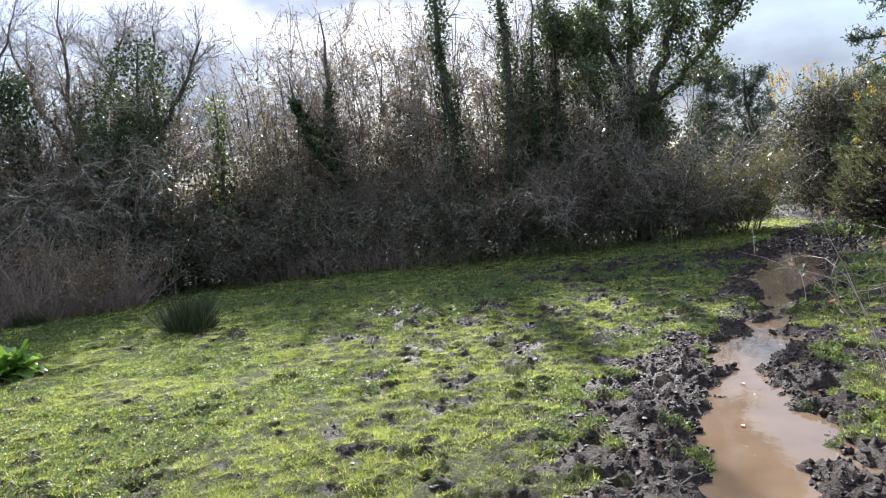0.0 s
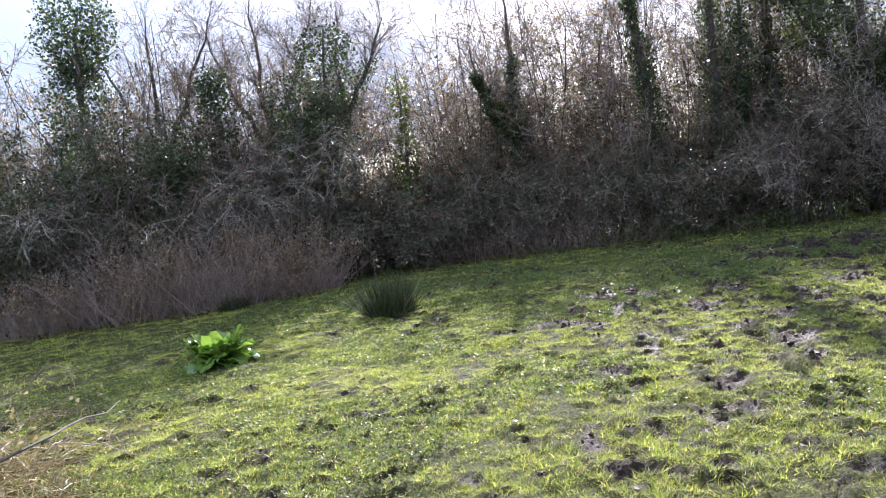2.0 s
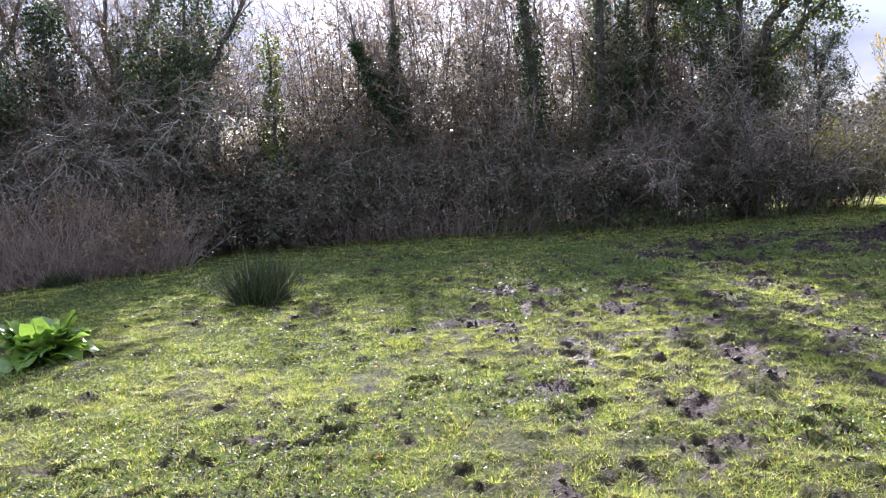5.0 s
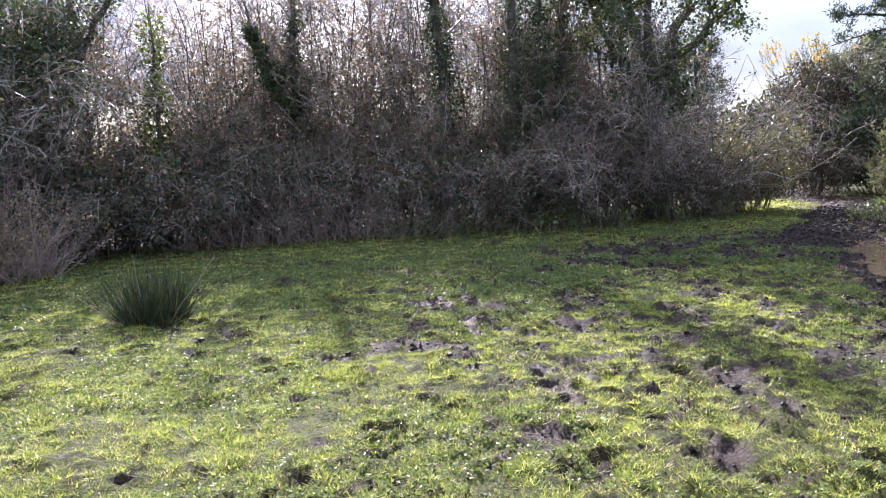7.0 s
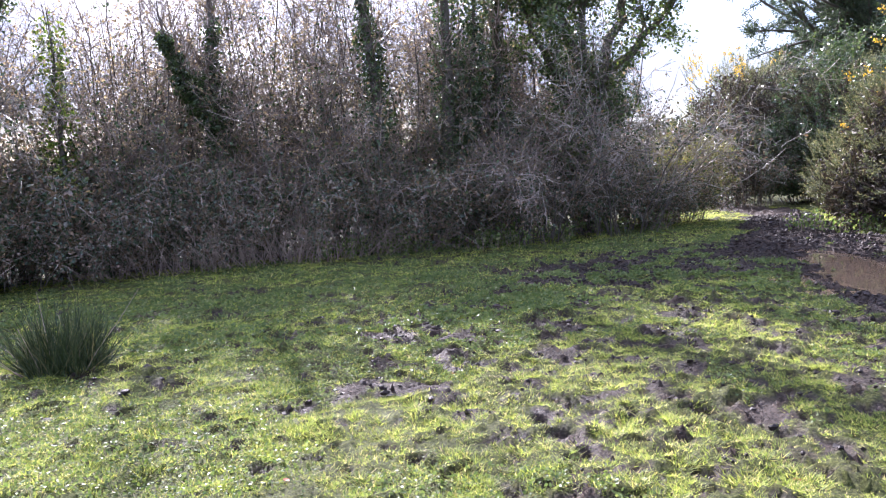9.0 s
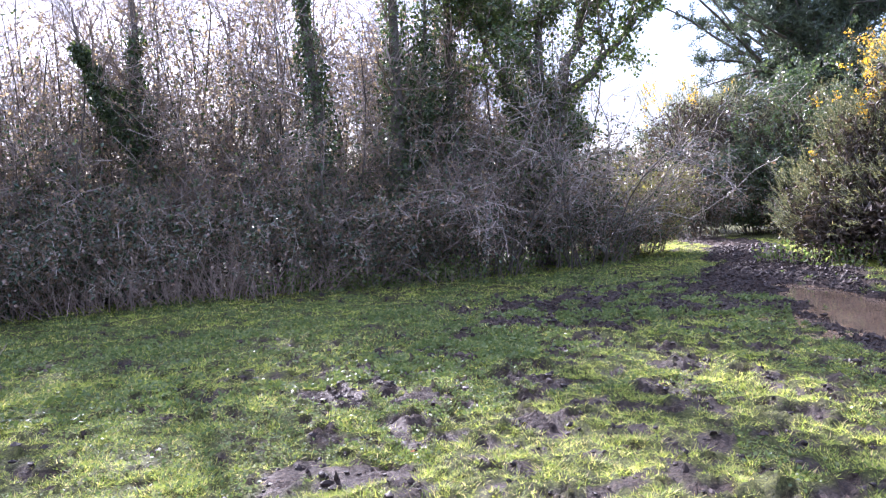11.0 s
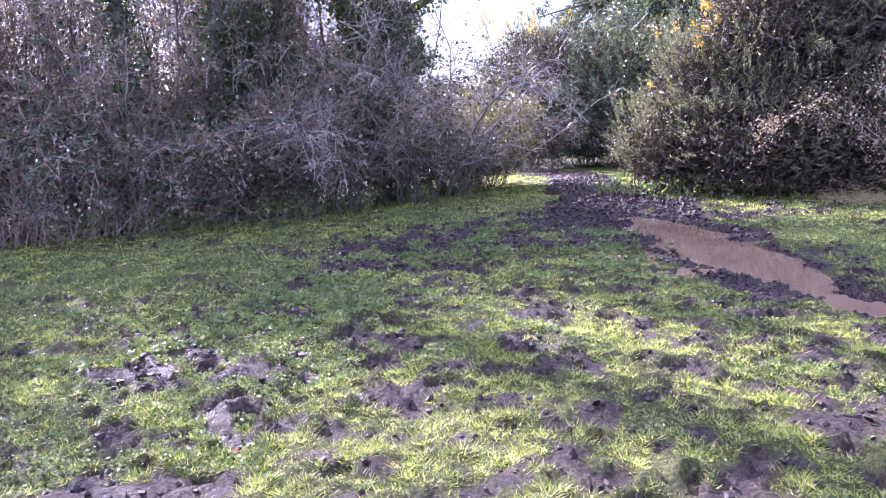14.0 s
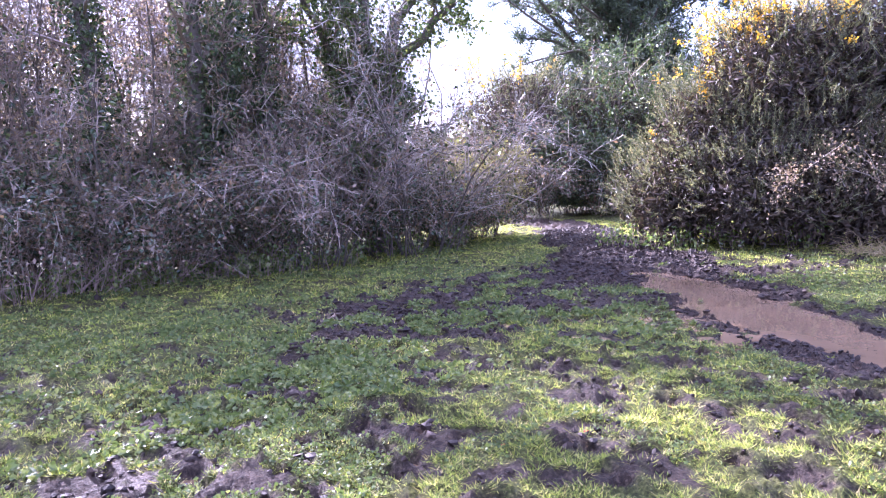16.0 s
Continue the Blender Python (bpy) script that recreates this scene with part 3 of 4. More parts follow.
def limb(rng, points, r0, r1, k=10, wob=0.05):
    """A smooth limb through a few points."""
    q = np.array(points, float)
    t = np.linspace(0, len(q) - 1, k)
    P = np.stack([np.interp(t, np.arange(len(q)), q[:, c]) for c in range(3)], -1)
    P[1:-1] = (P[:-2] + 2 * P[1:-1] + P[2:]) / 4
    P[1:] += rng.normal(size=(k - 1, 3)) * wob
    return P[None], np.linspace(r0, r1, k)[None]


def ivy_tree(seed, at, limbs, ivy_r, n_ivy, label, ivy_top=1.0, twig_len=(0.8, 1.8), per=9, light=False, crown=0):
    """A bare tree whose limbs are wrapped in ivy. limbs: (points, r0, r1) from the base."""
    rng = np.random.default_rng(seed)
    ob = thing("ivy_tree", label, "tree", "hedge trees", at)
    chunks, tw, iv = [], [], []
    for pts, r0, r1 in limbs:
        P, R = limb(rng, pts, r0, r1, 12, 0.04)
        chunks.append(tubes(P, R, 9, rng))
        P1, R1 = grow(rng, P, R, per, twig_len, 0.65, 0.35, 0.22, 6, 0.35, 0, 0.35)
        P2, R2 = grow(rng, P1, R1, 9 if per > 12 else 6, (0.4, 0.9), 0.55, 0.15, 0.28, 4, 0.15, 0, 0.6)
        P3, R3 = grow(rng, P2, R2, 4, (0.15, 0.45), 0.6, 0.05, 0.3, 3, 0.1, 0, 0.7)
        tw += [tubes(P1, np.maximum(R1, 0.006), 4, rng), tubes(P2, np.maximum(R2, 0.0035), 3, rng), tubes(P3, np.maximum(R3, 0.0024), 3, rng)]
        n = int(n_ivy * 1.35 / len(limbs))
        if not n:
            continue
        c = along(rng, P, n, 0.0, ivy_top)
        lump = 0.45 + 0.75 * (0.5 + 0.5 * np.sin(c[:, 2:3] * 3.1 + seed) * np.sin(c[:, 2:3] * 1.3 + 2 * seed))
        off = rand_unit(rng, n) * np.array([1, 1, 0.8]) * (ivy_r * lump * rng.uniform(0.25, 1, (n, 1)) ** 0.5)
        iv.append(leaves(rng, c + off, (0.045, 0.095), 0.8, -0.3))
        if crown:
            c = along(rng, P2, crown // len(limbs), 0, 1, 0.09)
            iv.append(leaves(rng, c, (0.05, 0.10), 0.75))
    trunk = part("trunk", chunks[:1], M_BARK, ob, smooth=True)
    for c in chunks[1:]:
        part("limb", [c], M_BARK, trunk, smooth=True)
    part("twig_mass", tw, M_TWIG, ob, "bare grey-brown branches and twigs", kind="stuff")
    if iv:
        part("ivy", iv, M_IVY_LIGHT if light else M_IVY_CROWN if crown else M_IVY, trunk, "dark glossy ivy leaves clinging to the trunk", kind="stuff")
    return ob


HEDGE = [(-22.0, 8.0), (-15.0, 11.6), (-11.6, 13.6), (-9.4, 14.6), (-7.2, 15.8), (-5.6, 17.3), (-2.7, 17.8), (0.4, 17.4), (2.8, 17.0), (5.2, 17.8), (7.2, 19.2)]


def on_hedge(s):
    """A point on the hedge's front and its normal, s in 0 to 1 along it."""
    q = np.array(HEDGE)
    L = np.concatenate([[0], np.cumsum(np.hypot(*np.diff(q, axis=0).T))])
    d = s * L[-1]
    p = np.array([np.interp(d, L, q[:, 0]), np.interp(d, L, q[:, 1])])
    e = np.array([np.interp(d + 0.3, L, q[:, 0]), np.interp(d + 0.3, L, q[:, 1])]) - np.array([np.interp(d - 0.3, L, q[:, 0]), np.interp(d - 0.3, L, q[:, 1])])
    e = e / np.hypot(*e)
    return p, np.array([-e[1], e[0]])


def place(ob, x, y, turn, s=1.0, z=0.0, lean=(0, 0)):
    m = pose(x, y, z, lean[0], lean[1], turn)
    c = copy_thing(ob, m)
    c.scale = (s, s, s)
    return c


def settle(ob, x, y, turn, s=1.0):
    ob.location, ob.rotation_euler, ob.scale = (x, y, 0), (0, 0, radians(turn)), (s, s, s)


def build_hedge():
    rng = random.Random(4)
    low = [thicket_shrub(20 + i, 2.4 + 0.3 * i, 0.9, 0.5, 9, "dense leafless thorn shrub in the shaded hedge", green=2600, green_top=0.95, brown=1500, per=10, fine=5) for i in range(3)]
    mid = [thicket_shrub(25 + i, 4.6 + 0.4 * i, 0.9, 0.4, 8, "dense tangled hedge shrub grown through with ivy", green=2200, green_top=0.7, brown=2200, wob=0.22, per=10, fine=5) for i in range(3)]
    tall = [thicket_shrub(30 + i, 6.6 + 0.5 * i, 0.9, 0.3, 8, "tall slender leafless saplings rising from the hedge", green=1900, green_top=0.75, brown=2300, wob=0.3, per=15, fine=6) for i in range(3)]
    mound = [bramble_mound(40 + i, 1.3 + 0.2 * i, 1.1, 4600, "dark bramble mound at the foot of the hedge") for i in range(3)]
    used, tally = set(), {}
    def put(kinds, x, y, s):
        tally[id(kinds)] = tally.get(id(kinds), -1) + 1
        i = tally[id(kinds)] % len(kinds)
        turn = rng.uniform(0, 360)
        if kinds[i] not in used:
            used.add(kinds[i])
            settle(kinds[i], x, y, turn, s)
        else:
            place(kinds[i], x, y, turn, s)
    for x, y, k in ((-6.6, 16.6, 1.0), (-5.9, 17.4, 1.1), (-5.0, 17.9, 1.0), (-4.2, 18.0, 1.0), (-3.4, 18.1, 1.0), (-6.2, 18.2, 1.4), (-4.6, 19.2, 1.4), (-2.4, 18.6, 1.1), (6.3, 17.6, 0.7), (6.9, 18.2, 0.75), (7.2, 18.9, 0.7), (11.4, 20.9, 0.9), (13.0, 20.0, 1.0), (14.6, 19.2, 1.1), (12.0, 23.6, 1.6)):
        put(mound, x, y, k)
    N = 27
    for i in range(N):
        p, nrm = on_hedge((i + 0.5) / N)
        if p[0] > 6.5:
            continue
        j = lambda a: rng.uniform(-a, a)
        put(mound, p[0] + nrm[0] * 0.4 + j(0.3), p[1] + nrm[1] * 0.4 + j(0.2), rng.uniform(0.8, 1.15))
        put(low, p[0] + nrm[0] * 1.0 + j(0.3), p[1] + nrm[1] * 1.0 + j(0.3), rng.uniform(0.8, 1.1))
        if p[0] > 6.0:
            continue
        size = 0.9 if p[0] < -6.2 else 0.8 if p[0] < -4.0 else 1.0
        q = p + nrm * 1.8
        if i % 2 or p[0] < -3.0:
            put(mid, q[0] + j(0.4), q[1] + j(0.3), rng.uniform(0.85, 1.05))
        else:
            put(tall, q[0] + j(0.4), q[1] + j(0.3), size * rng.uniform(0.85, 1.0))
        for back in ((3.0,) if i % 2 and not -8 < p[0] < 0 else (2.7, 3.6, 4.5) if -6.5 < p[0] < -3.5 else (3.0,) if p[0] > 0 else (2.8, 4.2)):
            q = p + nrm * back + np.array([0.5 * (back - 2.8), 0])
            if q[0] < 5.2:
                put(tall, q[0] + j(0.4), q[1] + j(0.4), size * rng.uniform(0.88, 1.12))


build_hedge()

ivy_tree(101, (-11.5, 15.2, 0), [([(0, 0, -0.1), (-0.1, 0, 3), (-0.15, 0, 5.5), (0, 0, 7.0)], 0.16, 0.012)], 1.05, 9000, "tall tree trunk thickly wrapped in dark ivy", 0.97)
ivy_tree(102, (-9.2, 16.4, 0), [([(0, 0, -0.1), (0.1, 0, 2.5), (0.0, 0, 4.5), (-0.1, 0.1, 5.6)], 0.13, 0.012)], 0.5, 3200, "slim hedge tree with ivy up its trunk", 0.85)
ivy_tree(103, (-7.4, 17.0, 0), [([(0, 0, -0.1), (0.1, 0, 2.2), (-0.25, 0, 4.6)], 0.16, 0.012), ([(0.1, 0, 2.2), (0.7, 0.1, 3.6), (0.9, 0, 5.8)], 0.10, 0.012)], 0.9, 9000, "forked hedge tree hung with ivy and bare twigs", 0.95)
ivy_tree(104, (-5.2, 17.9, 0), [([(0, 0, -0.1), (0.05, 0, 2.2), (0, 0, 4.7)], 0.09, 0.012)], 0.36, 1500, "thin stem with light green young ivy", 0.95, (0.5, 1.2), light=True)
ivy_tree(105, (-2.5, 18.6, 0), [([(0, 0, -0.1), (0.02, 0, 2.0), (-0.05, 0, 3.2), (0.12, 0, 4.8), (0.05, 0, 6.4)], 0.17, 0.012), ([(-0.02, 0, 2.6), (-0.5, 0, 3.5), (-0.85, 0, 4.3), (-0.9, 0, 5.0)], 0.11, 0.012)], 0.32, 4200, "bare forked tree with its trunk sheathed in ivy", 0.72)
ivy_tree(106, (0.6, 18.1, 0), [([(0, 0, -0.1), (0, 0, 2.0), (-0.2, 0, 5.5), (-0.3, 0, 8.8)], 0.18, 0.012)], 0.36, 4200, "tall ivy-clad trunk standing in the hedge", 0.8)
ivy_tree(107, (1.95, 17.8, 0), [([(0, 0, -0.1), (0, 0, 2.0), (0.0, 0, 5.5), (-0.1, 0, 9.0)], 0.20, 0.012), ([(0.05, 0, 1.5), (0.5, 0, 3.0), (0.8, 0, 6.5)], 0.10, 0.012)], 0.38, 6000, "tall double-stemmed trunk wrapped in ivy", 0.8)
ivy_tree(108, (5.0, 18.0, 0), [([(0, 0, -0.1), (-0.2, 0, 1.6), (0.1, 0, 3.0)], 0.24, 0.17), ([(0.1, 0, 3.0), (-0.5, 0, 4.6), (-0.9, 0, 7.5)], 0.14, 0.012), ([(0.1, 0, 3.0), (0.6, -0.2, 4.2), (1.3, -0.4, 5.8), (1.6, -0.4, 7.4)], 0.15, 0.012), ([(-0.1, 0, 2.2), (0.0, -0.2, 5.0), (0.3, -0.3, 8.0)], 0.12, 0.012), ([(0.1, 0, 2.8), (1.1, -0.3, 4.0), (2.2, -0.5, 5.0), (3.2, -0.6, 6.2)], 0.11, 0.012), ([(-0.1, 0, 2.4), (-1.0, -0.3, 3.7), (-1.9, -0.4, 5.4)], 0.10, 0.012)], 0.4, 9000, "large spreading tree with forked limbs and leafy ivy", 1.0, (0.9, 1.9), 13, False, 26000)
ivy_tree(109, (-10.3, 15.6, 0), [([(0, 0, -0.1), (0.2, 0, 2.0), (0.5, -0.2, 3.6)], 0.14, 0.012)], 1.1, 6500, "leaning stump of a tree smothered in ivy", 1.0)
ivy_tree(110, (-6.7, 18.2, 0), [([(0, 0, -0.1), (0.1, 0, 3.0), (0.0, 0, 5.0), (0.2, 0, 6.4)], 0.13, 0.012), ([(0.1, 0, 3.2), (-0.8, 0, 4.6), (-1.3, 0, 6.3)], 0.08, 0.012), ([(0.05, 0, 3.8), (0.8, 0, 5.0), (1.3, 0.2, 6.2)], 0.08, 0.012)], 0.3, 900, "bare wide-crowned tree behind the hedge", 0.6, (0.9, 1.8), 20)
ivy_tree(112, (-8.6, 18.2, 0), [([(0, 0, -0.1), (0.1, 0, 3.0), (-0.2, 0, 5.0), (-0.1, 0, 7.4)], 0.13, 0.012), ([(0.05, 0, 3.0), (-0.9, 0, 4.8), (-1.6, 0, 6.8)], 0.08, 0.012), ([(0.0, 0, 3.6), (0.9, 0, 5.2), (1.5, 0.2, 7.0)], 0.06, 0.012)], 0.3, 500, "bare twiggy tree crown above the hedge", 0.5, (0.9, 1.9), 20)
ivy_tree(113, (-11.0, 17.2, 0), [([(0, 0, -0.1), (0.1, 0, 3.0), (-0.2, 0, 5.0), (-0.1, 0, 7.0)], 0.13, 0.012), ([(0.05, 0, 3.0), (-0.9, 0, 4.8), (-1.6, 0, 6.6)], 0.08, 0.012), ([(0.0, 0, 3.6), (0.9, 0, 5.2), (1.7, 0.2, 6.8)], 0.08, 0.012)], 0.3, 500, "bare twiggy tree beside the ivy tower", 0.5, (0.9, 1.9), 20)
ivy_tree(111, (3.1, 18.1, 0), [([(0, 0, -0.1), (0.1, 0, 3.0), (0.0, 0, 6.0), (0.2, 0, 9)], 0.14, 0.012)], 0.34, 3200, "ivy-covered trunk deep in the hedge", 0.9)


def briar(seed, at, h, r, label, pale=True, n=34):
    """An arching tangle of bare canes."""
    rng = np.random.default_rng(seed)
    ob = thing("briar_tangle", label, "shrub", "", at)
    P, R = stems_from(rng, n, h * 1.75, r * 0.3, 1.0, 8, 0.16, (0.008, 0.018), 1.3)
    P1, R1 = grow(rng, P, R, 8, (0.5, 1.2), 0.5, 0.05, 0.25, 5, 0.2, 0.6, 0.55)
    P2, R2 = grow(rng, P1, R1, 6, (0.2, 0.55), 0.6, 0.0, 0.3, 3, 0.1, 0.3, 0.7)
    each_part("stem", P, R, 5, rng, M_BARK, ob)
    part("twig_mass", [tubes(P1, np.maximum(R1, 0.005), 4, rng), tubes(P2, np.maximum(R2, 0.0036), 3, rng)], M_TWIG_PALE if pale else M_TWIG, ob, "tangled pale grey-brown twigs", kind="stuff")
    at2 = along(rng, P2, 2600, 0, 1, 0.05)
    part("foliage", [leaves(rng, at2, (0.04, 0.09), 0.6)], M_BRAMBLE, ob, "scattered small dark leaves", kind="stuff")
    return ob


briar(120, (5.3, 17.2, 0), 3.0, 2.4, "wide domed tangle of bare arching briar canes")
briar(121, (3.4, 17.1, 0), 2.2, 1.8, "low tangle of bare briar canes before the hedge", False, 26)
briar(122, (6.5, 18.2, 0), 2.3, 1.5, "leaning tangle of bare canes beside the path", False, 22)
briar(123, (-7.6, 15.8, 0), 3.6, 1.8, "bare grey tangle of drooping branches in the hedge", True, 24)
briar(124, (-10.6, 14.7, 0), 4.2, 1.9, "bare grey tangle of drooping branches by the ivy", True, 24)


def leafy_bush(seed, at, h, r, n_leaf, mat, label, size=(0.03, 0.07), name="leafy_bush"):
    rng = np.random.default_rng(seed)
    ob = thing(name, label, "bush", "", at)
    P, R = stems_from(rng, 22, h * 1.15, r * 0.4, 0.8, 6, 0.15, (0.008, 0.02), 0.3)
    P1, R1 = grow(rng, P, R, 9, (0.3 * h, 0.5 * h), 0.5, 0.1, 0.22, 5, 0.15, 0.2, 0.55)
    P2, R2 = grow(rng, P1, R1, 6, (0.2, 0.5), 0.6, 0.1, 0.25, 3, 0.1, 0, 0.6)
    each_part("stem", P, R, 5, rng, M_BARK, ob)
    part("twig_mass", [tubes(P1, np.maximum(R1, 0.004), 3, rng), tubes(P2, np.maximum(R2, 0.003), 3, rng)], M_TWIG, ob, kind="stuff")
    at2 = np.concatenate([along(rng, P2, n_leaf * 2 // 3, 0, 1, 0.03), along(rng, P1, n_leaf // 3, 0.2, 1, 0.05)])
    a3, d3 = rng.uniform(0, 6.283, n_leaf // 4), np.sqrt(rng.uniform(0, 1, n_leaf // 4)) * r * 0.8
    at2 = np.concatenate([at2, np.stack([np.cos(a3) * d3, np.sin(a3) * d3, rng.uniform(0.25, 0.7, len(a3))], -1)])
    at2[:, 2] = np.maximum(at2[:, 2], 0.03)
    part("foliage", [leaves(rng, at2, size, 0.6)], mat, ob, kind="stuff")
    return ob


leafy_bush(130, (7.6, 18.4, 0), 2.0, 1.0, 9000, M_BUSH, "bush with small yellow-green leaves catching the sun")
leafy_bush(131, (-13.0, 13.6, 0), 4.2, 1.8, 12000, M_IVY, "dark evergreen bush at the end of the hedge", (0.05, 0.1))


def gorse(seed, at, lobes, shoots, needles, label, flowers=0):
    """Gorse: woody stems and rounded lobes bristling with spiny shoots. lobes: (x, y, z, r)."""
    rng = np.random.default_rng(seed)
    ob = thing("gorse_bush", label, "bush", "gorse bushes", at)
    lob = np.array(lobes, float)
    wgt = lob[:, 3] ** 2 / np.sum(lob[:, 3] ** 2)
    li = rng.choice(len(lob), shoots, p=wgt)
    d = rand_unit(rng, shoots)
    d[:, 2] = np.where(d[:, 2] < -0.35, -d[:, 2], d[:, 2])
    lump = 1 + 0.32 * np.sin(d[:, 0] * 7 + li) * np.sin(d[:, 1] * 6 + 2 * li) + 0.2 * np.sin(d[:, 2] * 9 + li)
    base = lob[li, :3] + d * (lob[li, 3] * lump * rng.uniform(0.72, 1.0, shoots))[:, None]
    base[:, 2] = np.maximum(base[:, 2], 0.06)
    ax = unit(d + np.array([0, 0, 0.7]) + rng.normal(size=(shoots, 3)) * 0.3)
    L = rng.uniform(0.14, 0.42, shoots)
    k = 4
    P = base[:, None] + ax[:, None] * (L[:, None] * np.linspace(0, 1, k)[None])[:, :, None] + np.concatenate([np.zeros((shoots, 1, 3)), rng.normal(size=(shoots, k - 1, 3)) * 0.012], 1)
    t = rng.uniform(0, 1, (shoots, needles))
    p = base[:, None] + ax[:, None] * (L[:, None] * t)[:, :, None]
    out = unit(rand_unit(rng, shoots, needles) + ax[:, None] * 0.9)
    chunks = [tubes(P, np.tile(np.linspace(0.006, 0.003, k), (shoots, 1)), 3, rng), leaves(rng, p.reshape(-1, 3), (0.03, 0.065), 0.2, axis=out.reshape(-1, 3), fold=0.04)]
    n_s = 12
    tgt = lob[rng.integers(0, len(lob), n_s), :3] + rand_unit(rng, n_s) * 0.4
    st = np.array([rng.uniform(-0.5, 0.5, n_s) + tgt[:, 0] * 0.5, rng.uniform(-0.5, 0.5, n_s) + tgt[:, 1] * 0.5, np.full(n_s, -0.05)]).T
    P0 = st[:, None] + (tgt - st)[:, None] * np.linspace(0, 1, 7)[None, :, None] + rng.normal(size=(n_s, 7, 3)) * 0.05
    R0 = np.tile(np.linspace(0.035, 0.012, 7), (n_s, 1))
    P1, R1 = grow(rng, P0, R0, 16, (0.5, 1.2), 0.6, 0.2, 0.2, 5, 0.2, 0, 0.5)
    each_part("stem", P0, R0, 6, rng, M_BARK, ob)
    part("branch_mass", [tubes(P1, R1, 4, rng)], M_BARK, ob, kind="stuff")
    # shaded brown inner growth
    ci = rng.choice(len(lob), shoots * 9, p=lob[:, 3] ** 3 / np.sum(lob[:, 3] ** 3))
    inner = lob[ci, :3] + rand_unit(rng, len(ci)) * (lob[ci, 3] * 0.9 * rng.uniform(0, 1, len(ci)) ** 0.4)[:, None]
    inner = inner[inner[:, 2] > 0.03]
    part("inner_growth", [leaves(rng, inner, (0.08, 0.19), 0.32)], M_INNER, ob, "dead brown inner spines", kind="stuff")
    mass = part("shoot_mass", chunks, M_GORSE, ob, "grey-green spiny shoots", kind="stuff")
    if flowers:
        clump = np.sin(base[:, 0] * 5.1 + 1) * np.sin(base[:, 1] * 4.3) + 0.5 * np.sin(base[:, 0] * 11 + base[:, 2] * 7)
        top = np.argsort(-(base[:, 2] - 0.45 * base[:, 0] + 0.25 * base[:, 1] + 0.8 * clump + 1.0 * rng.uniform(size=shoots)))[:flowers]
        fp = base[top][:, None] + ax[top][:, None] * rng.uniform(0.5, 1.1, (flowers, 20, 1)) * L[top][:, None, None] + rng.normal(size=(flowers, 20, 3)) * 0.03
        part("blossom", [leaves(rng, fp.reshape(-1, 3), (0.03, 0.055), 0.9, 0.3)], M_GORSE_FLOWER, mass, "clusters of yellow gorse flowers", kind="stuff")
    return ob


gorse(140, (10.0, 13.6, 0), [(-0.9, 1.6, 0.75, 0.8), (-1.3, 0.7, 0.75, 0.85), (-0.9, 0.4, 1.7, 1.0), (-0.2, -0.3, 2.6, 1.3), (0.3, -0.8, 1.3, 1.5), (-0.9, -0.5, 0.9, 1.1), (0.9, -1.2, 2.8, 1.4), (1.3, 0.4, 2.0, 1.5), (0.0, -1.3, 0.7, 1.1), (0.9, -2.1, 0.9, 1.2), (-0.3, 0.5, 0.6, 1.0), (-1.2, 1.0, 0.5, 0.7), (1.4, -2.2, 2.4, 1.3)], 6400, 26, "large rounded gorse bush with yellow flowers on top", 210)
gorse(141, (12.2, 22.2, 0), [(-1.0, -0.6, 1.1, 1.2), (-0.4, 0.0, 2.5, 1.5), (0.9, 0.4, 2.6, 1.6), (1.8, -0.4, 1.4, 1.5), (2.9, -0.8, 2.4, 1.7), (3.6, -2.6, 1.8, 1.7)], 3400, 22, "tall dark gorse thicket behind the end of the path", 40)
bramble_mound(142, 2.3, 1.1, 17000, "straggling bramble bush with dry leaves beside the gorse", M_DRYLEAF, (0.025, 0.05)).location = (9.95, 10.7, 0)


def pine(seed, at, h, label, lean=0.0, start=0.3, reach=3.2, needles=16000, whorl=42):
    rng = np.random.default_rng(seed)
    ob = thing("pine_tree", label, "tree", "distant pines", at)
    P, R = limb(rng, [(0, 0, -0.2), (lean * 0.4, 0, h * 0.5), (lean, 0, h)], 0.035 * h, 0.03, 14, 0.05)
    P1, R1 = grow(rng, P, R, whorl, (reach * 0.5, reach), 0.75, 0.12, 0.14, 7, start, 0.15, 0.3)
    P2, R2 = grow(rng, P1, R1, 15, (0.4, 1.2), 0.55, 0.05, 0.2, 4, 0.1, 0.1, 0.5)
    part("trunk", [tubes(P, R, 9, rng)], M_BARK, ob, smooth=True)
    each_part("branch", P1, np.maximum(R1, 0.012), 5, rng, M_BARK, ob)
    part("twig_mass", [tubes(P2, np.maximum(R2, 0.006), 3, rng)], M_BARK, ob, kind="stuff")
    c = along(rng, P2, needles, 0.2, 1, 0.07)
    part("needle_mass", [leaves(rng, c, (0.10, 0.22), 0.2, 0.25)], M_NEEDLE, ob, "dark green needle tufts", kind="stuff")
    return ob


